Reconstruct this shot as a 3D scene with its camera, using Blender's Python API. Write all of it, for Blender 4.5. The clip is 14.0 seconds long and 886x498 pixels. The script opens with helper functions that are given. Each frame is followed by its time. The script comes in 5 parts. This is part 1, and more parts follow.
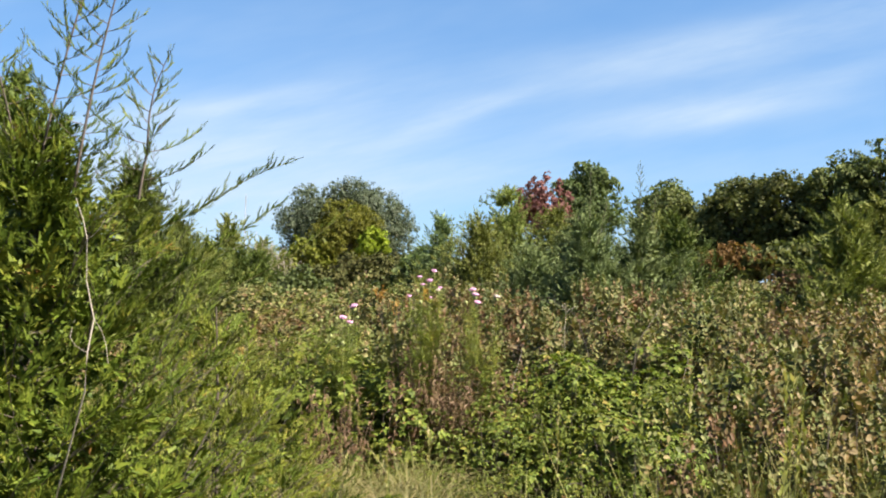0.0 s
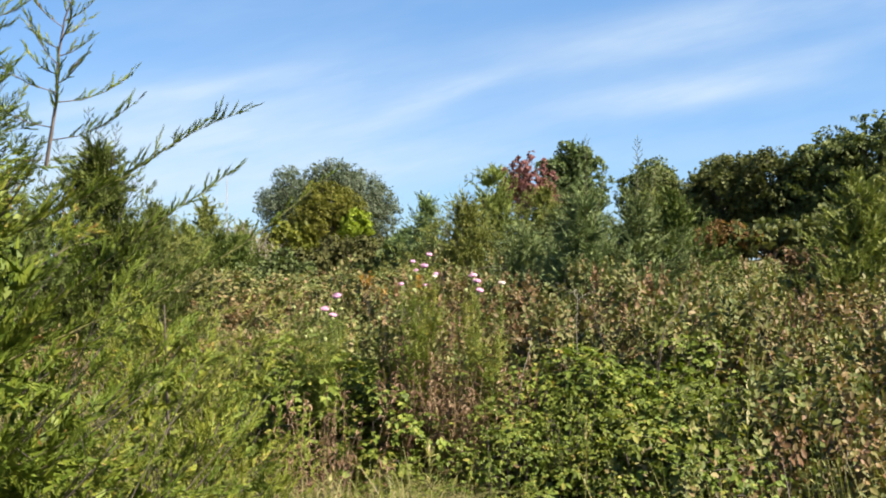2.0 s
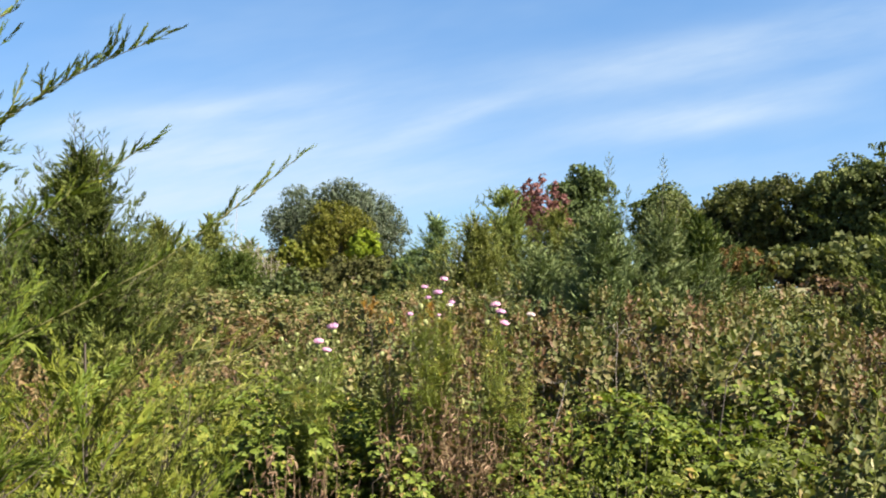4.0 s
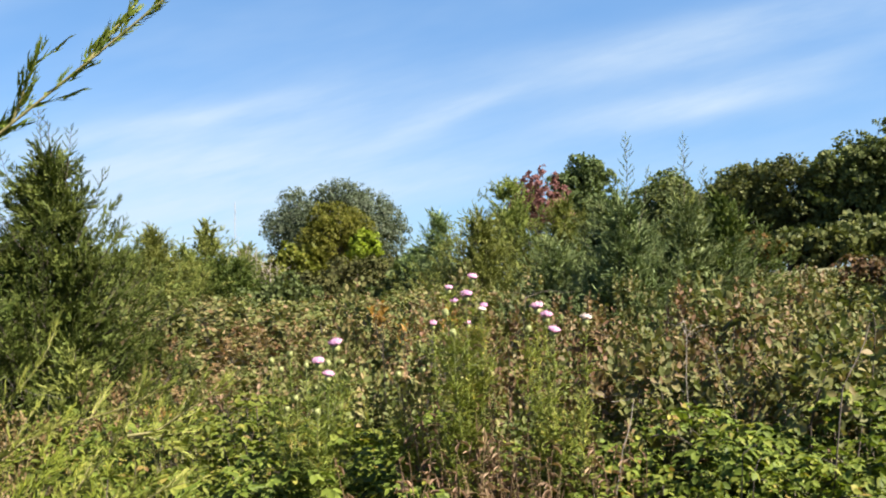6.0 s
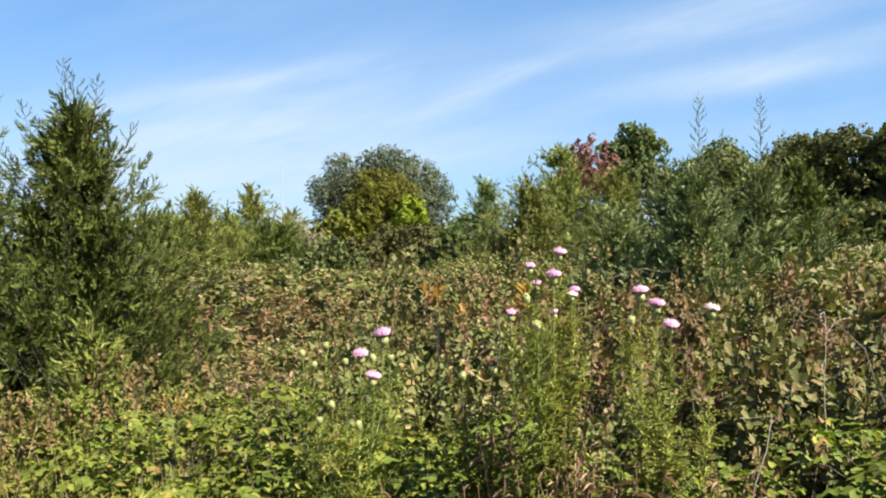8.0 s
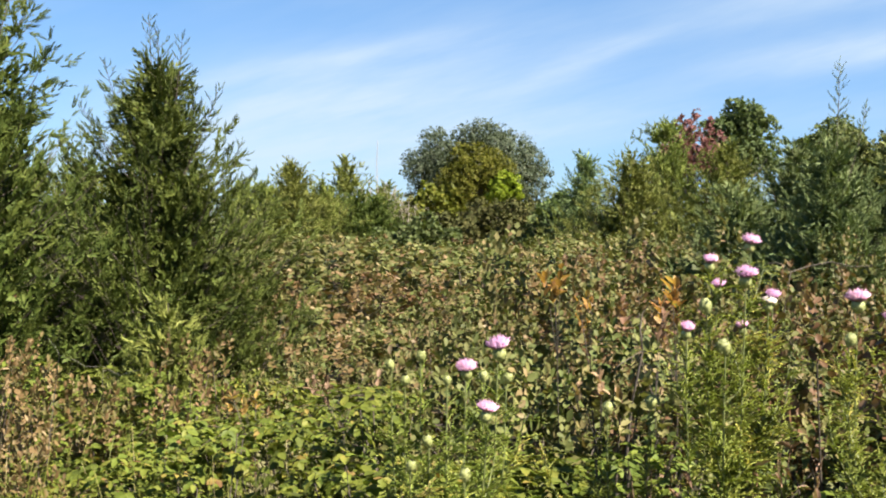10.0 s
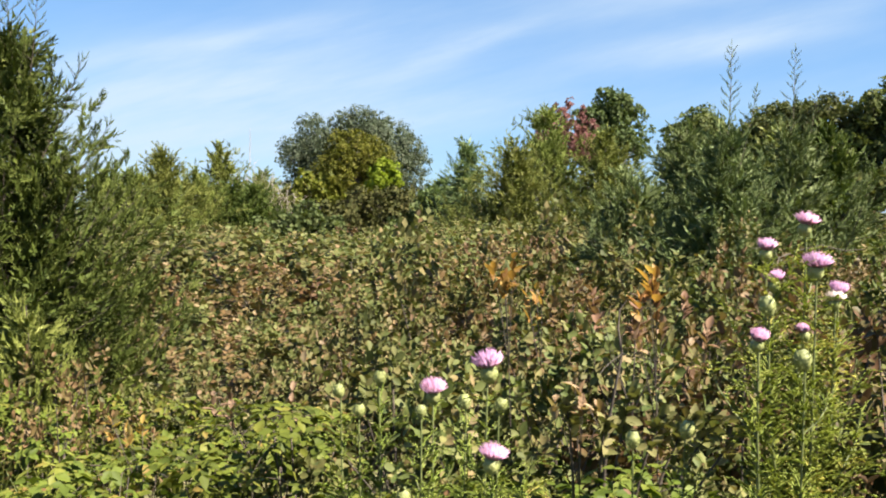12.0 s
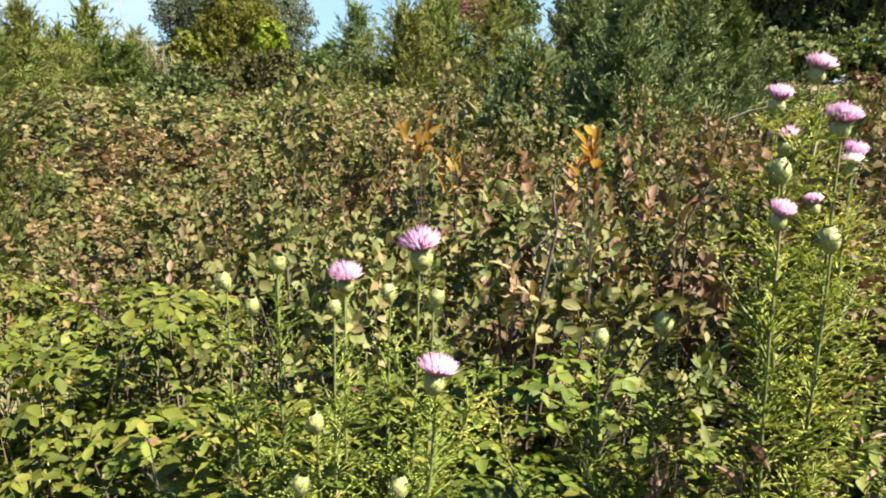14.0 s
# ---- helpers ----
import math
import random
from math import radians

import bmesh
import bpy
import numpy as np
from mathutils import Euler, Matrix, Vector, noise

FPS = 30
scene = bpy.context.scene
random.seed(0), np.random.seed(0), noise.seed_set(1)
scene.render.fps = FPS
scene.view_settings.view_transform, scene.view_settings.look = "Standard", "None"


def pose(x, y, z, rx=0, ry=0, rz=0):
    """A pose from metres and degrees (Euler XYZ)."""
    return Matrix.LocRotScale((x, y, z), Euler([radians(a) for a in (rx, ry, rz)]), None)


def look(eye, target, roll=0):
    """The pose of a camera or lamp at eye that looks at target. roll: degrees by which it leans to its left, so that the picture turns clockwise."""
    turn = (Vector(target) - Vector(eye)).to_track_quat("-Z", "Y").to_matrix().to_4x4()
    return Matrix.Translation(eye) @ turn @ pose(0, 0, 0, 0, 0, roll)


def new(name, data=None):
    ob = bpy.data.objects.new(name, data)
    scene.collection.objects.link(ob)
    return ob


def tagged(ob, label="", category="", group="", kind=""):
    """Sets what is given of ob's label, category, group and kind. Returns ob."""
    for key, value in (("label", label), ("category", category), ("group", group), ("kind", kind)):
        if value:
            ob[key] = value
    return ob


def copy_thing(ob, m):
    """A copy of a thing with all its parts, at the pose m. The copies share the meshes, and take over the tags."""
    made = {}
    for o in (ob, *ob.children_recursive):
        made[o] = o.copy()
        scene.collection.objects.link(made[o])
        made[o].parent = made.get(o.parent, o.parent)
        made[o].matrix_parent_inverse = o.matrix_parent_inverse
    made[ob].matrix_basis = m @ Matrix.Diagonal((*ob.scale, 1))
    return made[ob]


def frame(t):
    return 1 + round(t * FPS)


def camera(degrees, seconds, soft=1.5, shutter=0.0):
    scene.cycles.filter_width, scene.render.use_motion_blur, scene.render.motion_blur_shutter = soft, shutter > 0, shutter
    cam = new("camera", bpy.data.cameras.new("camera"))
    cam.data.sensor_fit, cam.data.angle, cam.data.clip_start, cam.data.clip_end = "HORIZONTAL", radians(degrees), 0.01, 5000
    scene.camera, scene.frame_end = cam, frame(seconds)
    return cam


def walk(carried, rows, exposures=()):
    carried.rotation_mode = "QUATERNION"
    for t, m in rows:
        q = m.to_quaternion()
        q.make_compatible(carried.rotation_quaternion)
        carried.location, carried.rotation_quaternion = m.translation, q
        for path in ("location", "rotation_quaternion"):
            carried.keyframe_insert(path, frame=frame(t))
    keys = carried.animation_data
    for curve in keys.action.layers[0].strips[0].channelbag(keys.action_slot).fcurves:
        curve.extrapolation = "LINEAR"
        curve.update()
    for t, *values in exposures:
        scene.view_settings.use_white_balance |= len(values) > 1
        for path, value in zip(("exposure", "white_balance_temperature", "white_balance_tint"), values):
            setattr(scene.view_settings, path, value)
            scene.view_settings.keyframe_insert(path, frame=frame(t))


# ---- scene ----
cam = camera(54.9, 14.0, 2.0)
PATH = [
    (0, (-0.09, 0.115, 1.469), (0.15, 2.1, 1.539), 1.1),
    (0.5, (-0.138, 0.22, 1.458), (0.222, 2.187, 1.482), -0.1),
    (1, (-0.117, 0.397, 1.471), (0.219, 2.368, 1.543), 0.6),
    (1.5, (-0.054, 0.572, 1.486), (0.2, 2.553, 1.577), 1.1),
    (2, (-0.077, 0.771, 1.485), (0.203, 2.752, 1.512), 0.4),
    (2.5, (-0.107, 0.915, 1.483), (0.242, 2.884, 1.518), 0.5),
    (3, (-0.082, 1.09, 1.489), (0.281, 3.056, 1.541), 1.2),
    (3.2, (-0.062, 1.161, 1.499), (0.264, 3.133, 1.578), 0.9),
    (5.3, (0.01, 1.999, 1.5), (0.223, 3.986, 1.561), 1.5),
    (5.5, (0.016, 2.06, 1.504), (0.213, 4.05, 1.553), 1.3),
    (6, (-0.008, 2.257, 1.505), (0.251, 4.239, 1.577), -1.1),
    (6.5, (0.004, 2.402, 1.507), (0.299, 4.379, 1.561), -0.7),
    (7, (0.057, 2.578, 1.519), (0.225, 4.57, 1.595), 0.5),
    (7.5, (0.037, 2.743, 1.518), (0.168, 4.738, 1.584), 0.2),
    (8, (-0.015, 2.916, 1.523), (0.14, 4.91, 1.522), -0.1),
    (8.5, (-0.01, 3.068, 1.532), (0.104, 5.064, 1.497), 0.1),
    (9, (0.01, 3.235, 1.528), (0.011, 5.235, 1.523), 1.6),
    (9.2, (-0.005, 3.294, 1.529), (-0.04, 5.293, 1.494), 2.1),
    (11.3, (-0.113, 3.821, 1.536), (-0.165, 5.819, 1.467), 0.2),
    (11.5, (-0.128, 3.855, 1.531), (-0.119, 5.854, 1.477), 0.6),
    (12, (-0.213, 3.946, 1.517), (0.014, 5.931, 1.433), 0.7),
    (12.5, (-0.248, 4.036, 1.489), (0.162, 5.974, 1.212), 1.6),
    (13, (-0.229, 4.16, 1.489), (0.222, 6.081, 1.165), 1.3),
    (13.5, (-0.211, 4.229, 1.486), (0.271, 6.139, 1.139), 1.2),
    (14, (-0.212, 4.252, 1.479), (0.269, 6.155, 1.096), 1.6),
]
EXPOSURES = [(0, 2.19), (12.3, 2.19), (13.0, 2.22), (13.5, 2.31), (14, 2.41)]
walk(cam, [(t, look(eye, target, roll)) for t, eye, target, roll in PATH], EXPOSURES)

# ---- world, sun, exposure ----
SUN_DIR = Vector((0.70, -0.52, 1.02)).normalized()
SUN_EL = math.asin(SUN_DIR.z)
SUN_ROT = math.atan2(SUN_DIR.x, SUN_DIR.y)


class Nodes:
    """Short hand for node trees."""

    def __init__(self, tree):
        self.t = tree
        tree.nodes.clear()

    def add(self, kind, **kw):
        n = self.t.nodes.new(kind)
        for k, v in kw.items():
            if k == "operation":
                n.operation = v
            elif k == "blend":
                n.blend_type = v
            elif k == "data":
                n.data_type = v
            elif k == "sky":
                n.sky_type = v
        return n

    def put(self, sock, v):
        if hasattr(v, "is_linked"):
            self.t.links.new(v, sock)
        else:
            sock.default_value = v

    def math(self, op, a, b=0.0, c=0.0, clamp=False):
        n = self.add("ShaderNodeMath", operation=op)
        n.use_clamp = clamp
        for s, v in zip(n.inputs, (a, b, c)):
            self.put(s, v)
        return n.outputs[0]

    def mix(self, f, a, b, blend="MIX"):
        n = self.add("ShaderNodeMix", data="RGBA", blend=blend)
        self.put(n.inputs[0], f)
        self.put(n.inputs[6], a)
        self.put(n.inputs[7], b)
        return n.outputs[2]

    def noise(self, vec, scale, detail=3.0, rough=0.55):
        n = self.add("ShaderNodeTexNoise")
        if vec is not None:
            self.put(n.inputs["Vector"], vec)
        n.inputs["Scale"].default_value = scale
        n.inputs["Detail"].default_value = detail
        n.inputs["Roughness"].default_value = rough
        return n.outputs[0]

    def ramp(self, f, stops, constant=False):
        n = self.add("ShaderNodeValToRGB")
        self.put(n.inputs[0], f)
        el = n.color_ramp.elements
        if constant:
            n.color_ramp.interpolation = "CONSTANT"
        while len(el) < len(stops):
            el.new(0.5)
        for e, (p, c) in zip(el, stops):
            e.position, e.color = p, (*c, 1)
        return n.outputs[0]

    def maprange(self, v, a, b, c=0.0, d=1.0):
        n = self.add("ShaderNodeMapRange")
        for s, x in zip(n.inputs, (v, a, b, c, d)):
            self.put(s, x)
        return n.outputs[0]


def build_world():
    w = bpy.data.worlds.new("sky")
    scene.world = w
    w.use_nodes = True
    N = Nodes(w.node_tree)
    sky = N.add("ShaderNodeTexSky", sky="NISHITA")
    sky.sun_disc = False
    sky.sun_elevation, sky.sun_rotation = SUN_EL, SUN_ROT
    sky.altitude, sky.air_density, sky.dust_density, sky.ozone_density = 100, 1.0, 0.2, 3.0
    co = N.add("ShaderNodeTexCoord")
    sep = N.add("ShaderNodeSeparateXYZ")
    N.t.links.new(co.outputs["Generated"], sep.inputs[0])
    x, y, z = sep.outputs
    ay = N.math("MAXIMUM", N.math("ABSOLUTE", y), 0.25)
    u, v = N.math("DIVIDE", x, ay), N.math("DIVIDE", N.math("MAXIMUM", z, 0.0), ay)

    def turned(cu, cv, angle):
        a = radians(angle)
        du, dv = N.math("SUBTRACT", u, cu), N.math("SUBTRACT", v, cv)
        p = N.math("ADD", N.math("MULTIPLY", du, math.cos(a)), N.math("MULTIPLY", dv, math.sin(a)))
        q = N.math("ADD", N.math("MULTIPLY", du, -math.sin(a)), N.math("MULTIPLY", dv, math.cos(a)))
        return p, q

    # fine wind-drawn fibres
    p, q = turned(0, 0, 15)
    wave = N.add("ShaderNodeCombineXYZ")
    N.put(wave.inputs[0], N.math("MULTIPLY", p, 2.2))
    N.put(wave.inputs[1], N.math("MULTIPLY", q, 13.0))
    fibre = N.noise(wave.outputs[0], 1.6, 6.0, 0.6)
    broad = N.add("ShaderNodeCombineXYZ")
    N.put(broad.inputs[0], N.math("MULTIPLY", p, 1.4))
    N.put(broad.inputs[1], N.math("MULTIPLY", q, 4.0))
    veil = N.noise(broad.outputs[0], 1.5, 4.0, 0.55)
    total = N.math("MULTIPLY", N.maprange(veil, 0.38, 0.80), 0.32)
    total = N.math("ADD", total, N.math("MULTIPLY", N.math("POWER", 2.718, N.math("MULTIPLY", v, -9.0)), 0.35))
    # cirrus bands: centre, half length, half width, tilt, strength
    for cu, cv, lp, lq, tilt, s in (
        (0.135, 0.195, 0.06, 0.010, 22, 0.6), (0.40, 0.285, 0.26, 0.022, 14, 0.42), (0.43, 0.205, 0.15, 0.018, 8, 0.55),
        (0.55, 0.245, 0.30, 0.018, 17, 0.40), (-0.15, 0.19, 0.16, 0.013, 11, 0.42), (-0.20, 0.11, 0.24, 0.065, 8, 1.1),
        (-0.48, 0.30, 0.10, 0.016, 12, 0.5), (0.02, 0.10, 0.14, 0.018, 14, 0.35), (0.62, 0.33, 0.28, 0.03, 15, 0.4), (0.30, 0.13, 0.3, 0.02, 6, 0.3),
    ):
        p, q = turned(cu, cv, tilt)
        d = N.math("ADD", N.math("POWER", N.math("DIVIDE", p, lp), 2.0), N.math("POWER", N.math("DIVIDE", q, lq), 2.0))
        g = N.math("POWER", 2.718, N.math("MULTIPLY", d, -0.7))
        total = N.math("ADD", total, N.math("MULTIPLY", g, s))
    total = N.math("MULTIPLY", total, N.maprange(fibre, 0.25, 0.75, 0.35, 1.15), clamp=True)
    clear = N.mix(0.45, N.mix(1.0, sky.outputs[0], (0.49, 0.62, 0.75, 1), "MULTIPLY"), (0.98, 2.06, 3.68, 1))
    cloud = N.mix(N.math("MULTIPLY", total, 0.8, clamp=True), clear, (3.0, 3.6, 4.22, 1))
    bg = N.add("ShaderNodeBackground")
    N.put(bg.inputs[0], cloud)
    bg.inputs[1].default_value = 0.054
    out = N.add("ShaderNodeOutputWorld")
    N.t.links.new(bg.outputs[0], out.inputs[0])


build_world()
sun = new("sun", bpy.data.lights.new("sun", "SUN"))
sun.data.energy, sun.data.angle, sun.data.color = 5.0, radians(0.53), (1.0, 0.93, 0.79)
sun.matrix_world = look(SUN_DIR * 50, (0, 0, 0))


# ---- materials ----
def leaf_material(name, stops, through_light=0.3, rough=0.45, spread=0.25, blotch=30.0, patchy=0.5, patch_size=5.0, sheen=0.3):
    """Leaves: colour by leaf and by bough, mottled, letting some light through."""
    m = bpy.data.materials.new(name)
    m.use_nodes = True
    N = Nodes(m.node_tree)
    geo = N.add("ShaderNodeNewGeometry")
    info = N.add("ShaderNodeObjectInfo")
    co = N.add("ShaderNodeTexCoord")
    shift = N.add("ShaderNodeVectorMath", operation="ADD")
    N.t.links.new(co.outputs["Object"], shift.inputs[0])
    N.put(shift.inputs[1], N.math("MULTIPLY", info.outputs["Random"], 41.0))
    grain = N.noise(shift.outputs[0], blotch, 3.0)
    patch = N.noise(shift.outputs[0], patch_size, 2.0)
    wide = N.maprange(patch, 0.30, 0.70)
    f = N.math("ADD", N.math("MULTIPLY", geo.outputs["Random Per Island"], 1.0 - patchy), N.math("MULTIPLY", wide, patchy))
    f = N.maprange(f, 0.5 * patchy * 0.4, 1.0 - 0.5 * patchy * 0.4)
    col = N.ramp(f, stops)
    val = N.math("ADD", N.math("MULTIPLY", N.math("SUBTRACT", grain, 0.5), 0.6), N.math("MULTIPLY", N.math("SUBTRACT", patch, 0.5), 0.5))
    val = N.math("ADD", val, N.math("MULTIPLY", N.math("SUBTRACT", info.outputs["Random"], 0.5), spread))
    hsv = N.add("ShaderNodeHueSaturation")
    N.put(hsv.inputs["Hue"], N.math("ADD", N.math("MULTIPLY", N.math("SUBTRACT", info.outputs["Random"], 0.5), 0.03), 0.5))
    N.put(hsv.inputs["Value"], N.math("ADD", val, 1.0))
    N.put(hsv.inputs["Color"], col)
    b = N.add("ShaderNodeBsdfPrincipled")
    N.put(b.inputs["Base Color"], hsv.outputs[0])
    b.inputs["Roughness"].default_value = rough
    b.inputs["Specular IOR Level"].default_value = sheen
    tr = N.add("ShaderNodeBsdfTranslucent")
    N.put(tr.inputs[0], N.mix(1.0, hsv.outputs[0], (1.15, 1.25, 0.6, 1), "MULTIPLY"))
    mx = N.add("ShaderNodeMixShader")
    mx.inputs[0].default_value = through_light
    N.t.links.new(b.outputs[0], mx.inputs[1])
    N.t.links.new(tr.outputs[0], mx.inputs[2])
    out = N.add("ShaderNodeOutputMaterial")
    N.t.links.new(mx.outputs[0], out.inputs[0])
    return m


def solid_material(name, a, b, scale=20.0, rough=0.8, bump=0.3):
    m = bpy.data.materials.new(name)
    m.use_nodes = True
    N = Nodes(m.node_tree)
    co = N.add("ShaderNodeTexCoord")
    f = N.noise(co.outputs["Object"], scale, 5.0, 0.6)
    g = N.noise(co.outputs["Object"], scale / 9, 3.0)
    col = N.mix(N.maprange(N.math("ADD", N.math("MULTIPLY", f, 0.6), N.math("MULTIPLY", g, 0.4)), 0.35, 0.65), (*a, 1), (*b, 1))
    s = N.add("ShaderNodeBsdfPrincipled")
    N.put(s.inputs["Base Color"], col)
    s.inputs["Roughness"].default_value = rough
    bp = N.add("ShaderNodeBump")
    bp.inputs["Strength"].default_value = bump
    bp.inputs["Distance"].default_value = 0.01
    N.put(bp.inputs["Height"], f)
    N.t.links.new(bp.outputs[0], s.inputs["Normal"])
    out = N.add("ShaderNodeOutputMaterial")
    N.t.links.new(s.outputs[0], out.inputs[0])
    return m


M_BARK = solid_material("cedar_bark", (0.0312, 0.0225, 0.0175), (0.081, 0.0592, 0.0449), 40)
M_GREYBARK = solid_material("grey_bark", (0.044, 0.038, 0.031), (0.100, 0.088, 0.075), 25)
M_SHOOT = solid_material("young_shoot_bark", (0.075, 0.085, 0.022), (0.165, 0.135, 0.055), 40)
M_TWIG = solid_material("twig_bark", (0.028, 0.0199, 0.0149), (0.0748, 0.0549, 0.0386), 60)
M_PALE_TWIG = solid_material("pale_dead_twig", (0.1994, 0.162, 0.1371), (0.3116, 0.2617, 0.2244), 50)
M_DRY = leaf_material("dry_stalk", [(0, (0.1020, 0.0622, 0.0353)), (0.5, (0.1770, 0.1120, 0.0644)), (1, (0.2730, 0.1921, 0.1159))], 0.15, 0.7)
M_STRAW = leaf_material("straw_grass", [(0, (0.081, 0.0966, 0.0187)), (0.45, (0.1433, 0.1496, 0.0312)), (0.8, (0.2493, 0.2119, 0.0872)), (1, (0.3241, 0.268, 0.1496))], 0.3, 0.5)
M_LODGED = leaf_material("lodged_straw", [(0, (0.0560, 0.0680, 0.0144)), (0.4, (0.1000, 0.0920, 0.0288)), (0.8, (0.1520, 0.1200, 0.0520)), (1, (0.2160, 0.1720, 0.0960))], 0.3, 0.55)
M_NEAR_CEDAR = leaf_material("bright_cedar_scales", [(0, (0.0344, 0.0507, 0.0054)), (0.4, (0.0601, 0.0775, 0.0086)), (0.8, (0.0973, 0.1064, 0.0134)), (0.96, (0.1432, 0.1305, 0.0212)), (1, (0.1372, 0.0678, 0.0231))], 0.12, 0.55, 0.1, 12, sheen=0.12)
M_YOUNG_CEDAR = leaf_material("young_cedar_scales", [(0, (0.0546, 0.0715, 0.0091)), (0.4, (0.0917, 0.1081, 0.0132)), (0.8, (0.1386, 0.1448, 0.0202)), (0.96, (0.1853, 0.1719, 0.0303)), (1, (0.1659, 0.0965, 0.0344))], 0.15, 0.6, 0.1, 12, sheen=0.12)
M_SPRAY = leaf_material("pale_cedar_spray", [(0, (0.130, 0.150, 0.026)), (0.5, (0.195, 0.205, 0.046)), (1, (0.270, 0.255, 0.080))], 0.2, 0.6, 0.1, 12, sheen=0.12)
M_CEDAR = leaf_material("cedar_scales", [(0, (0.0292, 0.0461, 0.0093)), (0.5, (0.0577, 0.0787, 0.0150)), (1, (0.0960, 0.1117, 0.0268))], 0.12, 0.6, 0.3, 9, sheen=0.12)
M_BLUE_CEDAR = leaf_material("bluish_cedar_scales", [(0, (0.0582, 0.0817, 0.0282)), (0.5, (0.1005, 0.1277, 0.0473)), (1, (0.1606, 0.1833, 0.0776))], 0.12, 0.6, 0.25, 9, sheen=0.12)
M_LIGHT_CEDAR = leaf_material("yellowish_cedar_scales", [(0, (0.0668, 0.0840, 0.0168)), (0.5, (0.1187, 0.1352, 0.0293)), (1, (0.1763, 0.1835, 0.0527))], 0.14, 0.6, 0.3, 6, sheen=0.12)
M_BAYBERRY = leaf_material("shrub_leaf", [(0, (0.0490, 0.0609, 0.0176)), (0.35, (0.0781, 0.0858, 0.0252)), (0.6, (0.1039, 0.1008, 0.0336)), (0.78, (0.1313, 0.1090, 0.0439)), (0.9, (0.1438, 0.0931, 0.0464)), (1, (0.1634, 0.1250, 0.0725))], 0.20, 0.6, 0.35, 25, 0.45, 6.0, 0.14)
M_BROWNING = leaf_material("browning_shrub_leaf", [(0, (0.0533, 0.0512, 0.0172)), (0.35, (0.0884, 0.0698, 0.0258)), (0.6, (0.1183, 0.0682, 0.0326)), (0.85, (0.1418, 0.0935, 0.0503)), (1, (0.1894, 0.1325, 0.0781))], 0.2, 0.5, 0.35, 25, 0.45, 6.0, 0.12)
M_VINE = leaf_material("vine_leaf", [(0, (0.0430, 0.0564, 0.0098)), (0.4, (0.0744, 0.0921, 0.0143)), (0.7, (0.1056, 0.1222, 0.0196)), (0.88, (0.1390, 0.1372, 0.0250)), (0.95, (0.1683, 0.1222, 0.0321)), (1, (0.1076, 0.0583, 0.0259))], 0.30, 0.55, 0.3, 20, 0.35, 4.0, 0.14)
M_THISTLE = leaf_material("thistle_leaf", [(0, (0.1179, 0.1507, 0.0264)), (0.5, (0.1936, 0.2235, 0.0456)), (0.8, (0.2698, 0.2767, 0.0688)), (0.93, (0.3971, 0.3450, 0.0781)), (1, (0.3206, 0.2376, 0.0972))], 0.25, 0.6, 0.1, 30, sheen=0.12)
M_STEM = solid_material("thistle_stem", (0.0686, 0.0872, 0.0218), (0.1371, 0.1433, 0.0467), 40, 0.6)
M_CUP = solid_material("thistle_bract", (0.1246, 0.1433, 0.0343), (0.2493, 0.2493, 0.0935), 120, 0.6)
M_PINK = leaf_material("thistle_floret", [(0, (0.440, 0.215, 0.415)), (0.5, (0.540, 0.300, 0.515)), (1, (0.620, 0.420, 0.590))], 0.45, 0.6, 0.1, 40, 0.2, sheen=0.1)
M_PALE_PINK = leaf_material("faded_floret", [(0, (0.4487, 0.3241, 0.3428)), (1, (0.5733, 0.4986, 0.4861))], 0.35, 0.6, 0.1, 40)
M_ORANGE = leaf_material("turning_leaf", [(0, (0.1382, 0.0698, 0.0302)), (0.4, (0.2535, 0.1311, 0.0447)), (0.75, (0.3556, 0.2188, 0.0640)), (1, (0.2966, 0.2174, 0.1094))], 0.4, 0.6, 0.2, 20, sheen=0.1)
M_PINKISH = leaf_material("pinkish_dying_leaf", [(0, (0.140, 0.085, 0.050)), (0.5, (0.215, 0.130, 0.080)), (1, (0.300, 0.215, 0.130))], 0.3, 0.6, 0.2, 25, sheen=0.1)
M_PALE_LEAF = leaf_material("pale_shrub_leaf", [(0, (0.085, 0.090, 0.030)), (0.5, (0.140, 0.125, 0.050)), (1, (0.205, 0.165, 0.080))], 0.22, 0.6, 0.1, 25, sheen=0.12)
M_RUST = leaf_material("rusty_leaf", [(0, (0.081, 0.053, 0.0187)), (0.6, (0.1246, 0.0779, 0.028)), (1, (0.1683, 0.1122, 0.0374))], 0.3, 0.55, 0.2, 10, sheen=0.06)
# distance haze is put into the oak's leaf colour: greyer and bluer
M_TREE_GREY = leaf_material("greyish_tree_leaf", [(0, (0.0435, 0.0561, 0.0349)), (0.6, (0.0690, 0.0814, 0.0523)), (1, (0.0971, 0.0982, 0.0698))], 0.25, 0.5, 0.2, 2, sheen=0.06)
M_TREE_YELLOW = leaf_material("yellow_green_tree_leaf", [(0, (0.053, 0.0654, 0.0112)), (0.6, (0.0966, 0.1028, 0.0175)), (1, (0.1371, 0.1246, 0.0249))], 0.3, 0.5, 0.2, 2, sheen=0.06)
M_TREE_LIME = leaf_material("lime_tree_leaf", [(0, (0.1053, 0.1539, 0.0162)), (0.6, (0.162, 0.2107, 0.0243)), (1, (0.243, 0.2917, 0.0405))], 0.4, 0.5, 0.2, 2, sheen=0.06)
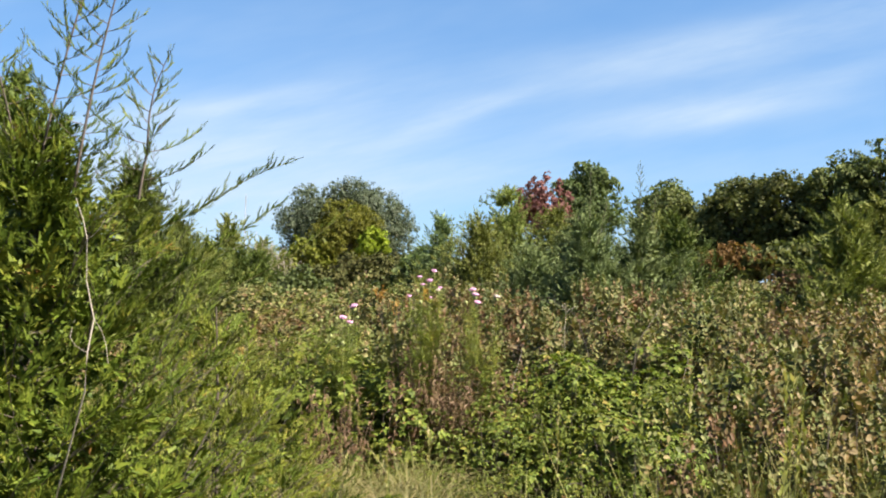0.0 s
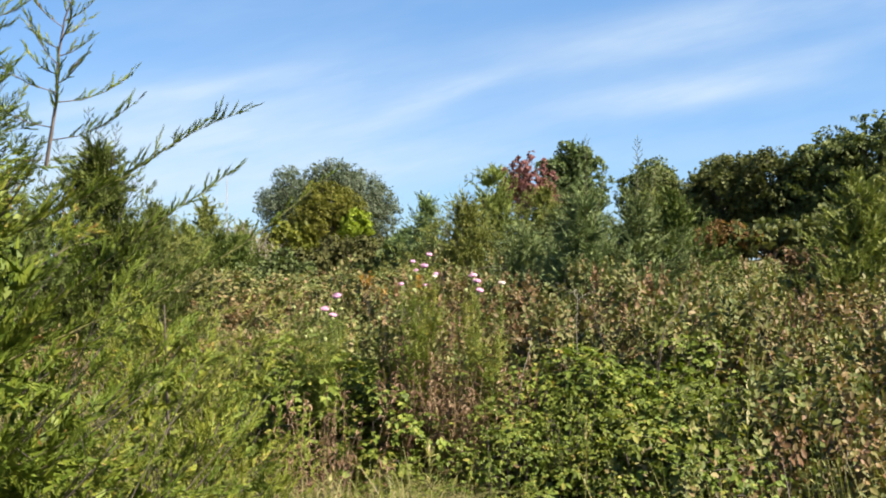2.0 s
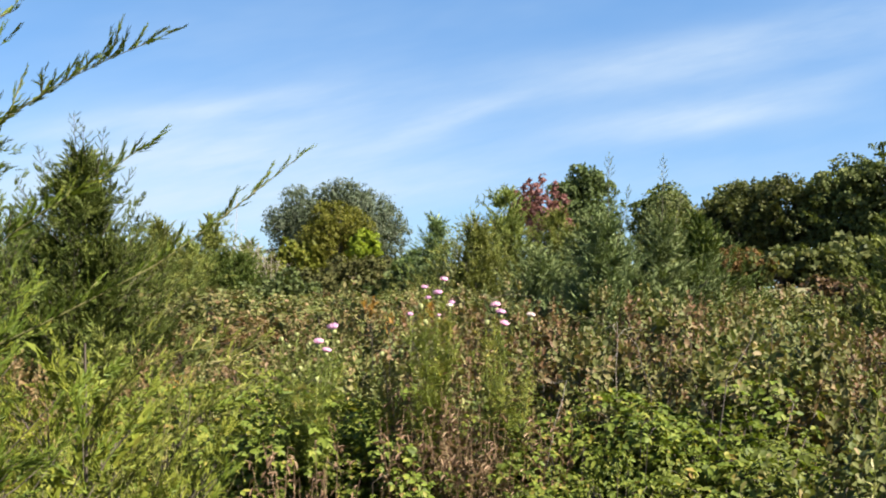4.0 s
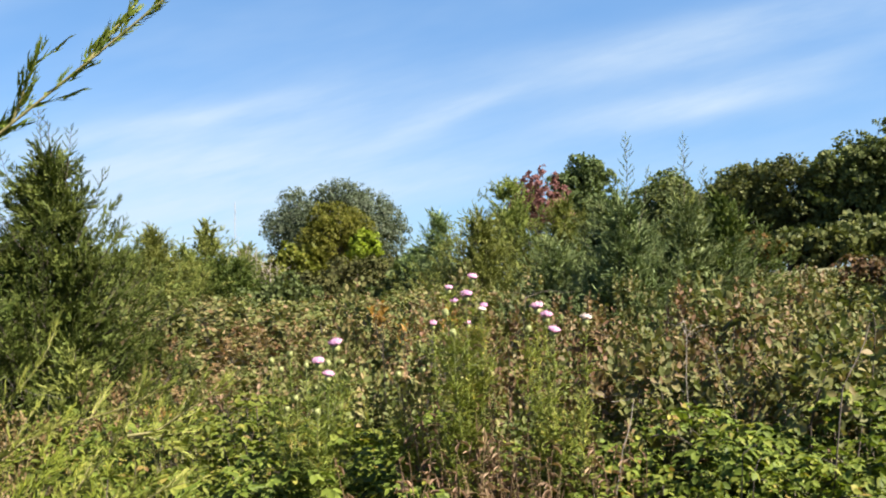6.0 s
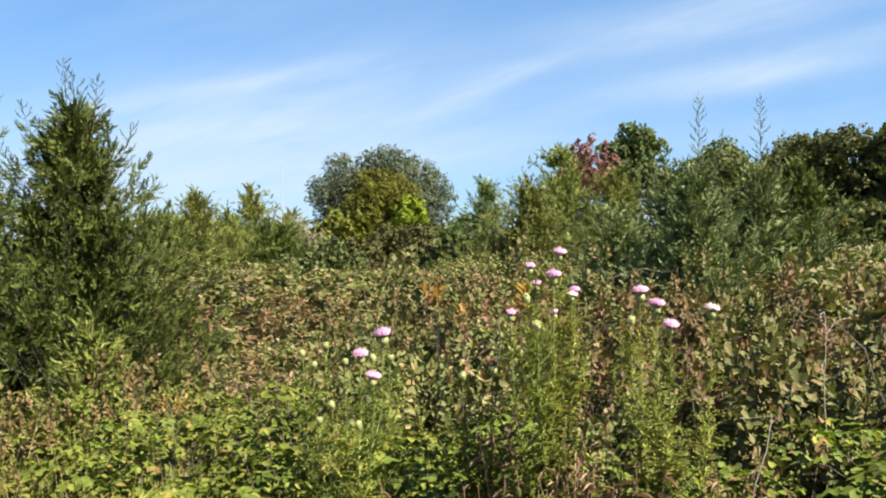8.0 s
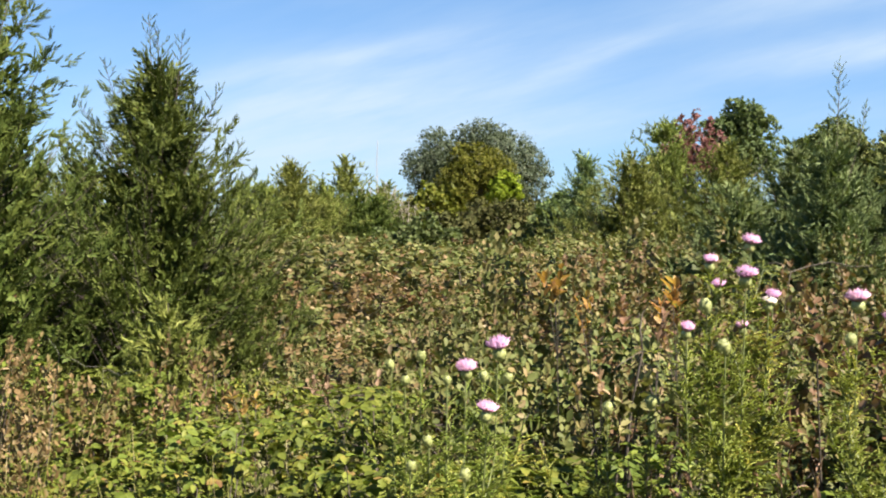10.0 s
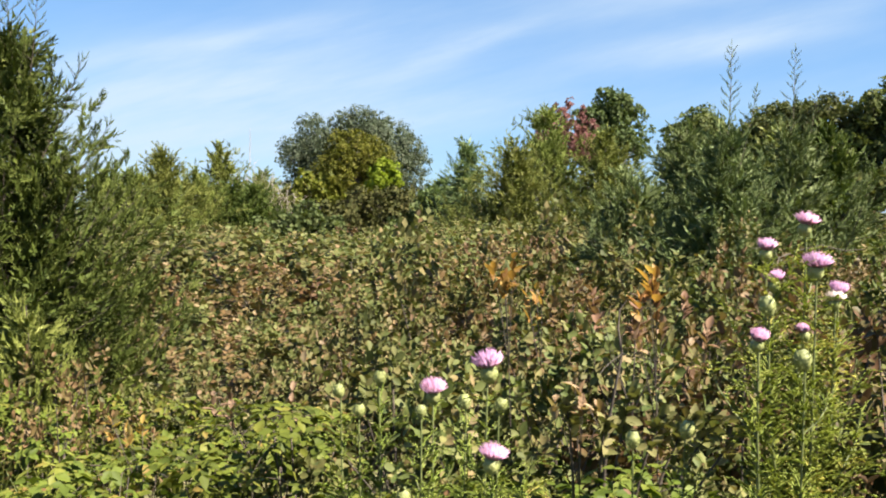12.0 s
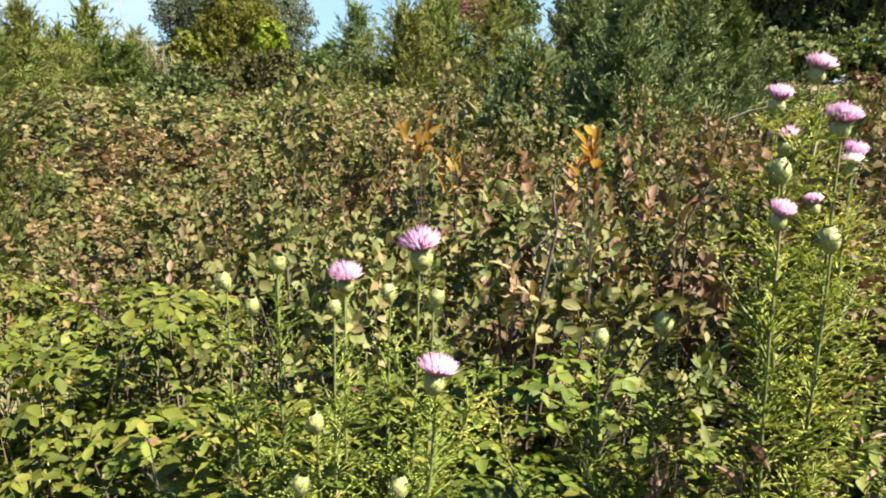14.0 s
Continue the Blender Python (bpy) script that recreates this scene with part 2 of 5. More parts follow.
M_TREE_GREEN = leaf_material("green_tree_leaf", [(0, (0.0442, 0.0623, 0.0227)), (0.6, (0.0738, 0.0941, 0.0355)), (1, (0.1017, 0.1152, 0.0477))], 0.28, 0.5, 0.2, 2, sheen=0.06)
M_TREE_DARK = leaf_material("dark_wood_leaf", [(0, (0.0378, 0.0489, 0.0169)), (0.6, (0.0716, 0.0825, 0.0269)), (1, (0.122, 0.122, 0.0421))], 0.2, 0.5, 0.25, 2, sheen=0.06)
M_TREE_RED = leaf_material("red_tree_leaf", [(0, (0.0891, 0.0374, 0.0411)), (0.6, (0.144, 0.0592, 0.0651)), (1, (0.1851, 0.0997, 0.0959))], 0.25, 0.5, 0.2, 2, sheen=0.06)
M_BRUSH = leaf_material("dark_brush_leaf", [(0, (0.034, 0.038, 0.014)), (0.5, (0.052, 0.052, 0.019)), (1, (0.078, 0.068, 0.028))], 0.2, 0.7, 0.2, 5, sheen=0.04)
M_GROUND = solid_material("meadow_soil", (0.0615, 0.0574, 0.023), (0.1558, 0.1394, 0.0574), 6, 0.95, 0.6)
M_MAST = solid_material("painted_mast_steel", (0.190, 0.175, 0.175), (0.290, 0.270, 0.270), 2, 0.7)

# ---- mesh tools ----
rng = np.random.default_rng(7)


def unit(v):
    v = np.asarray(v, float)
    return v / np.maximum(np.linalg.norm(v, axis=-1, keepdims=True), 1e-9)


def make_mesh(name, chunks, smooth=False):
    """One mesh from chunks of (vertices, faces of one side count)."""
    vs, loops, starts, off, at = [], [], [], 0, 0
    for v, f in chunks:
        f = np.asarray(f)
        vs.append(np.asarray(v, float))
        loops.append((f + off).ravel())
        starts.append(at + np.arange(len(f)) * f.shape[1])
        off += len(v)
        at += f.size
    v, l, s = np.concatenate(vs), np.concatenate(loops), np.concatenate(starts)
    me = bpy.data.meshes.new(name)
    me.vertices.add(len(v))
    me.vertices.foreach_set("co", v.astype(np.float32).ravel())
    me.loops.add(len(l))
    me.loops.foreach_set("vertex_index", l.astype(np.int32))
    me.polygons.add(len(s))
    me.polygons.foreach_set("loop_start", s.astype(np.int32))
    if smooth:
        me.polygons.foreach_set("use_smooth", np.ones(len(s), bool))
    me.update(calc_edges=True)
    return me


def part(name, chunks, material, parent, label="", smooth=False):
    me = chunks if isinstance(chunks, bpy.types.Mesh) else make_mesh(name, chunks, smooth)
    if not me.materials:
        me.materials.append(material)
    ob = new(name, me)
    ob.parent = parent
    if label:
        ob["label"] = label
    return ob


def thing(name, at, label, category, group="", kind=""):
    ob = new(name)
    ob.empty_display_size = 0.1
    ob.location = at
    return tagged(ob, label, category, group, kind)


def scatter(template, P, D, S, roll=None, width=None, hint=None):
    """Copies of a template (its z along D) at P, of size S."""
    tv, tf = template
    n, k = len(P), len(tv)
    Z = unit(D)
    H = np.tile((0.0, 0.0, 1.0), (n, 1)) if hint is None else hint
    X = np.cross(H, Z)
    bad = np.linalg.norm(X, axis=1) < 1e-3
    X[bad] = (1, 0, 0)
    X = unit(X)
    Y = np.cross(Z, X)
    if roll is not None:
        c, s = np.cos(roll)[:, None], np.sin(roll)[:, None]
        X, Y = c * X + s * Y, c * Y - s * X
    w = np.ones(n) if width is None else width
    v = (tv[None, :, 0, None] * (X * (S * w)[:, None])[:, None] + tv[None, :, 1, None] * (Y * (S * w)[:, None])[:, None] + tv[None, :, 2, None] * (Z * S[:, None])[:, None]) + P[:, None]
    f = tf[None] + (np.arange(n) * k)[:, None, None]
    return v.reshape(-1, 3), f.reshape(-1, tf.shape[1])


def tubes(lines, sides=5):
    """Tapered tubes along polylines: a list of (points, radii)."""
    vs, fs, off = [], [], 0
    ang = np.arange(sides) * 2 * np.pi / sides
    for pts, rad in lines:
        pts, rad = np.asarray(pts, float), np.asarray(rad, float)
        t = unit(np.gradient(pts, axis=0))
        ref = np.where(np.abs(t[:, 2:3]) > 0.9, (1.0, 0, 0), (0, 0, 1.0))
        a = unit(np.cross(t, ref))
        b = np.cross(t, a)
        ring = pts[:, None] + rad[:, None, None] * (np.cos(ang)[None, :, None] * a[:, None] + np.sin(ang)[None, :, None] * b[:, None])
        vs.append(ring.reshape(-1, 3))
        n = len(pts)
        i, j = np.meshgrid(np.arange(n - 1), np.arange(sides), indexing="ij")
        k = (j + 1) % sides
        fs.append(np.stack([i * sides + j, i * sides + k, (i + 1) * sides + k, (i + 1) * sides + j], -1).reshape(-1, 4) + off)
        off += n * sides
    return np.concatenate(vs), np.concatenate(fs)


def curve(a, b, bend, n=6):
    """A bowed line from a to b."""
    t = np.linspace(0, 1, n)[:, None]
    return np.asarray(a) * (1 - t) + np.asarray(b) * t + np.asarray(bend) * (4 * t * (1 - t))


def leaf_shape(w=0.25, fold=0.06, curl=0.08, belly=0.45):
    """A pointed oval leaf folded on its midrib, one long; belly is where it is widest."""
    v = np.array([(0, 0, 0), (0, -curl, 1),
                  (-w * 0.62, fold * 0.7, belly * 0.42), (-w, fold, belly), (-w * 0.66, fold * 0.5 - curl * 0.4, belly + (1 - belly) * 0.58),
                  (w * 0.62, fold * 0.7, belly * 0.42), (w, fold, belly), (w * 0.66, fold * 0.5 - curl * 0.4, belly + (1 - belly) * 0.58)], float)
    return v, np.array([(0, 1, 4, 3, 2), (0, 5, 6, 7, 1)])


def diamond(w=0.3):
    v = np.array([(0, 0, 0), (w, 0.08, 0.5), (0, 0, 1), (-w, 0.08, 0.5)], float)
    return v, np.array([(0, 1, 2, 3)])


def spindle(w=0.06):
    a = np.arange(3) * 2 * np.pi / 3
    v = np.concatenate([[(0, 0, 0)], np.stack([w * np.cos(a), w * np.sin(a), 0 * a + 0.4], 1), [(0, 0, 1)]])
    return v, np.array([(0, 2, 1), (0, 3, 2), (0, 1, 3), (1, 2, 4), (2, 3, 4), (3, 1, 4)])


def plume(n, shoot, wide, w, seed=1, flat=0.9):
    """A cedar spray, one long: fine scaly shoots set close along an axis."""
    r = np.random.default_rng(seed)
    t = np.linspace(0.0, 0.94, n)
    az = np.arange(n) * np.pi + r.normal(0, flat, n)
    out = wide * (1.0 - 0.55 * t) * r.uniform(0.6, 1.2, n)
    P = np.stack([0.04 * np.sin(5 * t), 0.04 * np.cos(4 * t), t], 1)
    D = unit(np.stack([np.cos(az) * out, np.sin(az) * out, np.ones(n)], 1))
    S = shoot * (1.2 - 0.65 * t) * r.uniform(0.7, 1.3, n)
    P, D, S = np.vstack([P, [(0, 0, 0)], [(0, 0, 0.45)]]), np.vstack([D, [(0, 0, 1)], [(0.05, 0, 1)]]), np.r_[S, 0.6, 0.58]
    needle = (np.array([(-w, 0, 0), (w, 0, 0.15), (0, 0.1 * w, 1)], float), np.array([(0, 1, 2)]))
    return scatter(needle, P, D, S, roll=r.uniform(0, 6.28, n + 2), width=np.minimum(1.0, shoot / S))


PLUME_FINE = plume(25, 0.32, 0.80, 0.105)
PLUME_MID = plume(14, 0.38, 0.75, 0.15)
PLUME_BACK = plume(11, 0.42, 0.70, 0.16)
PLUME_TIP = plume(13, 0.30, 0.50, 0.13)
PLUME_FILL = plume(7, 0.50, 0.95, 0.19)


def along(ln, t):
    """Points and directions on a polyline at fractions t."""
    x = np.asarray(t) * (len(ln) - 1)
    i = np.minimum(x.astype(int), len(ln) - 2)
    return ln[i] + (ln[i + 1] - ln[i]) * (x - i)[:, None], unit(ln[i + 1] - ln[i])


def cedar(name, at, height, radius, count, flames, plumes, size, template, material, seed, label, extra=(), spires=(), shoots=(), low=0.25, high=1.0, taper=0.75, stray=0.12, side=0.15, lift=0.7, loose=0.25, flame=2.6, inner=9, tip=None, group="cedars in the field"):
    """A young red cedar: trunk, rising boughs that end in flame-shaped tufts of sprays, thin leaders with tufted side twigs."""
    r = np.random.default_rng(seed)
    ob = thing(name, at, label, "cedar tree", group)
    wood = [(curve((0, 0, -0.05), (0, 0, height * 0.97), (0.02, 0.01, 0), 8), np.linspace(0.009 * height, 0.003, 8))]
    P, D, S, P3, D3, S3 = [], [], [], [], [], []

    def set_plumes(p, d, s):
        P.append(p)
        D.append(unit(d))
        S.append(s)

    for i in range(count):
        u = 0.99 * (1 - (1 - (i + 0.5) / count) ** 0.75)
        reach = radius * min(1.0, (1 - u) / taper) ** 0.9 * (0.82 + 0.18 * min(1.0, u / 0.18))
        reach = reach * r.uniform(0.76, 1.08) * (1 + (r.uniform(0.1, 0.28) if r.uniform() < stray else 0)) + 0.04 * radius
        a = i * 2.4 + r.normal(0, 0.25)
        rise = math.tan(min(1.3, (low + (high - low) * u) * r.uniform(0.75, 1.25)))
        top = 0.06 + u * (height - 0.06) - 0.3 * flame * size
        root = max(0.03, top - rise * reach)
        out = np.array([math.cos(a), math.sin(a), 0.0])
        across = np.array([-math.sin(a), math.cos(a), 0.0])
        ln = curve((0, 0, root), out * reach + (0, 0, max(top, root + 0.08 * reach)), (0, 0, -0.13 * reach), 7)
        wood.append((ln, np.linspace(0.0022 * height * min(1.0, reach) + 0.001, 0.0007, 7)))
        k = max(3, int(flames * (0.35 + 0.65 * reach / radius)))
        for t in np.r_[1.0 - 0.62 * r.uniform(0, 1, k - 1), 1.0]:
            q, qt = along(ln, np.array([t]))
            spread = (0.40 * (1.1 - t) + 0.12) * reach
            off = r.uniform(-1, 1) * spread
            b = q[0] + across * off + (0, 0, r.normal(0.02, 0.10) * reach)
            f = unit(qt[0] * 0.4 + out * 0.30 + across * (0.5 * off / (spread + 1e-6)) + (0, 0, lift) + r.normal(0, loose, 3))
            long = flame * size * r.uniform(0.7, 1.25)
            if r.uniform() < 0.4:
                wood.append((np.array([along(ln, np.array([t * 0.75]))[0][0], b, b + f * long * 0.5]), (0.0018, 0.0012, 0.0006)))
            w = np.r_[r.uniform(0, 1, plumes - 1) ** 0.85, 1.0]
            way = r.normal(0, 1, (plumes, 3))
            way = unit(way - (way @ f)[:, None] * f)
            fat = np.sin(np.pi * (0.2 + 0.75 * w)) * 0.17 * long
            p = b + f * ((w - 0.4) * long)[:, None] + way * (fat * r.uniform(0.2, 1.0, plumes))[:, None]
            d = f + way * (0.55 * (1.15 - w))[:, None] + r.normal(0, 0.12, (plumes, 3))
            sz = size * r.uniform(0.7, 1.15, plumes) * (1.1 - 0.35 * w)
            set_plumes(p - unit(d) * (sz * 0.3)[:, None], d, sz)
        # shaded inner sprays
        c, ct = along(ln, r.uniform(0.06, 0.64, inner))
        P3.append(c + across * (r.uniform(-0.28, 0.28, inner) * reach)[:, None])
        D3.append(unit(ct * 0.6 + r.normal(0, 0.5, (inner, 3)) + (0, 0, 0.35)))
        S3.append(size * r.uniform(1.5, 2.3, inner))
    P2, D2, S2, young = [], [], [], []

    def set_tips(p, d, s):
        P2.append(p)
        D2.append(unit(d))
        S2.append(s)

    for e in spires:
        sp = np.asarray(e, float) - np.asarray(at, float)
        wood.append((sp, np.linspace(0.0026 * height, 0.0014, len(sp))))
        long = np.linalg.norm(sp[-1] - sp[0])
        k = int(long / 0.031) + 5
        for j, t in enumerate(np.linspace(0.10, 0.98, k)):
            p, tan = along(sp, np.array([t]))
            a = j * 2.4 + r.normal(0, 0.35)
            l = (side * (1.06 - t) + 0.02) * r.uniform(0.6, 1.2)
            way = np.array([math.cos(a), math.sin(a), 0.35 + 0.6 * t])
            twig = curve(p[0], p[0] + way * l, (0, 0, -0.10 * l), 4)
            wood.append((twig, np.linspace(0.0018, 0.0007, 4)))
            m = 3 + int(l / 0.016)
            q, qt = along(twig, np.linspace(0.22, 1.0, m))
            d = qt * 0.8 + r.normal(0, 0.25, (m, 3)) + (0, 0, 0.45)
            set_tips(q, d, (0.028 + 0.26 * size) * r.uniform(0.7, 1.2, m) * (1.1 - 0.4 * t))
        set_tips(sp[-1:] - (0, 0, 0.02), np.array([[0.02, 0, 1.0]]), np.array([size * 0.7]))
    for lines, scale, gap in ((extra, 1.0, 0.011), (shoots, 0.60, 0.009)):
        for e in lines:
            ln = np.asarray(e, float) - np.asarray(at, float)
            far_on = np.r_[0, np.cumsum(np.linalg.norm(np.diff(ln, axis=0), axis=1))]
            ln = np.stack([np.interp(np.linspace(0, far_on[-1], 14), far_on, ln[:, c]) for c in range(3)], 1)
            young.append((ln, np.linspace(0.0022, 0.0005, len(ln))))
            k = int(np.linalg.norm(ln[-1] - ln[0]) / gap)
            t = np.linspace(0.12, 0.99, k)
            p, tan = along(ln, t)
            d = tan * 0.9 + r.normal(0, 0.3, (k, 3)) + (0, 0, 0.5)
            set_tips(p, d, size * scale * r.uniform(0.5, 1.2, k) * (1.8 - 1.2 * t))
            set_tips(ln[-1:] - tan[-1:] * 0.01, tan[-1:], np.array([size * scale]))
            # upright tufts along the arm
            for j, tt in enumerate(np.linspace(0.3, 0.92, max(3, int(far_on[-1] / 0.07)))):
                p, tan = along(ln, np.array([tt]))
                way = unit(tan[0] * 0.45 + np.cross(tan[0], (0, 0, 1.0)) * (0.5 if j % 2 else -0.5) + (0, 0, 0.7 if j % 3 else 0.05) + r.normal(0, 0.12, 3))
                l = (0.95 - 0.6 * tt) * size * r.uniform(1.1, 1.8)
                tw = curve(p[0], p[0] + way * l, (0, 0, 0), 4)
                young.append((tw, np.linspace(0.0009, 0.0005, 4)))
                m = 9
                q, qt = along(tw, np.linspace(0.1, 1.0, m))
                set_tips(q, qt + r.normal(0, 0.22, (m, 3)), size * 0.36 * r.uniform(0.7, 1.2, m))
    P, D, S = np.concatenate(P), np.concatenate(D), np.concatenate(S)
    P3, D3, S3 = np.concatenate(P3), np.concatenate(D3), np.concatenate(S3)
    chunks = [scatter(template, P, D, S, roll=r.uniform(0, 6.28, len(P))), scatter(PLUME_FILL, P3, D3, S3, roll=r.uniform(0, 6.28, len(P3)))]
    if P2:
        P2, D2, S2 = np.concatenate(P2), np.concatenate(D2), np.concatenate(S2)
        tips = scatter(PLUME_TIP, P2, D2, S2, roll=r.uniform(0, 6.28, len(P2)))
        if tip:
            part("spray", [tips], tip, ob, "pale yellow green sprays")
        else:
            chunks.append(tips)
    part("trunk", [tubes(wood, 3)], M_BARK, ob, "reddish brown trunk and boughs")
    if young:
        part("young_shoot", [tubes(young, 4)], M_SHOOT, ob, "olive green young shoots")
    part("foliage", chunks, material, ob)
    return ob


def blob_tree(name, at, blobs, leaves, size, material, bark, seed, label, trunk=0.25, category="tree", group="", flat=0.55):
    """A broadleaf tree: trunk, limbs to each bough of leaves, and leaf clumps. blobs: (x, y, z, radius)."""
    r = np.random.default_rng(seed)
    ob = thing(name, at, label, category, group)
    B = np.asarray(blobs, float)
    top = B[:, 2].max()
    low = B[:, 2].min()
    spine = curve((0, 0, -0.2), (B[:, 0].mean(), B[:, 1].mean(), low + (top - low) * 0.5), (0.1, 0, 0), 7)
    wood = [(spine, np.linspace(trunk, trunk * 0.25, 7))]
    for b in B:
        i = r.integers(2, 6)
        wood.append((curve(spine[i], b[:3], (0, 0, 0.08 * b[3]), 5), np.linspace(trunk * 0.24, trunk * 0.05, 5)))
    part("trunk", [tubes(wood, 5)], bark, ob)
    area = B[:, 3] ** 2
    n = np.maximum(20, (leaves * area / area.sum()).astype(int))
    P, D, H = [], [], []
    for b, k in zip(B, n):
        # sprigs on the bough, then leaves about each sprig, laid over one another like scales
        m = max(6, k // 12)
        d = unit(r.normal(0, 1, (m, 3)) + (0, 0, 0.3))
        c = b[:3] + d * (b[3] * r.uniform(0.72, 1.06, (m, 1)))
        i = r.integers(0, m, k)
        P.append(c[i] + r.normal(0, 0.09 * b[3], (k, 3)))
        D.append(unit(np.cross(d[i], r.normal(0, 1, (k, 3))) + d[i] * 0.35 + r.normal(0, 0.25, (k, 3))))
        H.append(unit(d[i] + r.normal(0, 0.22, (k, 3))))
    P, D, H = np.concatenate(P), np.concatenate(D), np.concatenate(H)
    S = size * r.uniform(0.6, 1.3, len(P))
    part("crown", [scatter(diamond(flat * 0.8), P, D, S * 1.1, roll=r.normal(0, 0.4, len(P)), hint=H)], material, ob)
    return ob


def crown_blobs(seed, centre, rx, ry, rz, n, br, under=-0.35):
    """Boughs over an ellipsoid, with some inside."""
    r = np.random.default_rng(seed)
    d = unit(r.normal(0, 1, (n * 3, 3)))
    d = d[d[:, 2] > under][:n]
    k = r.uniform(0.55, 0.92, (len(d), 1))
    c = np.asarray(centre) + d * k * (rx, ry, rz)
    return np.c_[c, br * r.uniform(0.7, 1.3, len(d))]


# ---- ground ----
def terrain(x, y):
    """Height of the meadow: gentle swells, a low rise under the wood."""
    x, y = np.clip(np.asarray(x, float), -400, 400), np.clip(np.asarray(y, float), -400, 400)
    swell = 0.035 * np.sin(1.3 * x + 0.7) * np.cos(1.1 * y) + 0.02 * np.sin(3.1 * x - 1.7 * y)
    rise = 2.2 / (1 + np.exp(-(x - 0.33 * y - 4.0) / 3.0)) / (1 + np.exp(-(y - 24) / 5.0))
    return swell * np.exp(-(np.hypot(x, y) / 60) ** 2) + rise * np.exp(-(np.hypot(x, y) / 150) ** 2)


def build_ground():
    s = np.linspace(-1, 1, 161)
    g = 9.0 * np.sinh(s * 6.2) / math.sinh(6.2) * 260
    X, Y = np.meshgrid(g, g + 6, indexing="ij")
    v = np.stack([X, Y, terrain(X, Y)], -1).reshape(-1, 3)
    n = len(s)
    i, j = np.meshgrid(np.arange(n - 1), np.arange(n - 1), indexing="ij")
    f = np.stack([i * n + j, (i + 1) * n + j, (i + 1) * n + j + 1, i * n + j + 1], -1).reshape(-1, 4)
    ob = new("ground", make_mesh("ground", [(v, f)], True))
    ob.data.materials.append(M_GROUND)
    tagged(ob, "meadow soil with dry grass litter under the growth", "ground", kind="structure")


build_ground()


def on_ground(x, y, sink=0.0):
    return (x, y, float(terrain(x, y)) - sink)


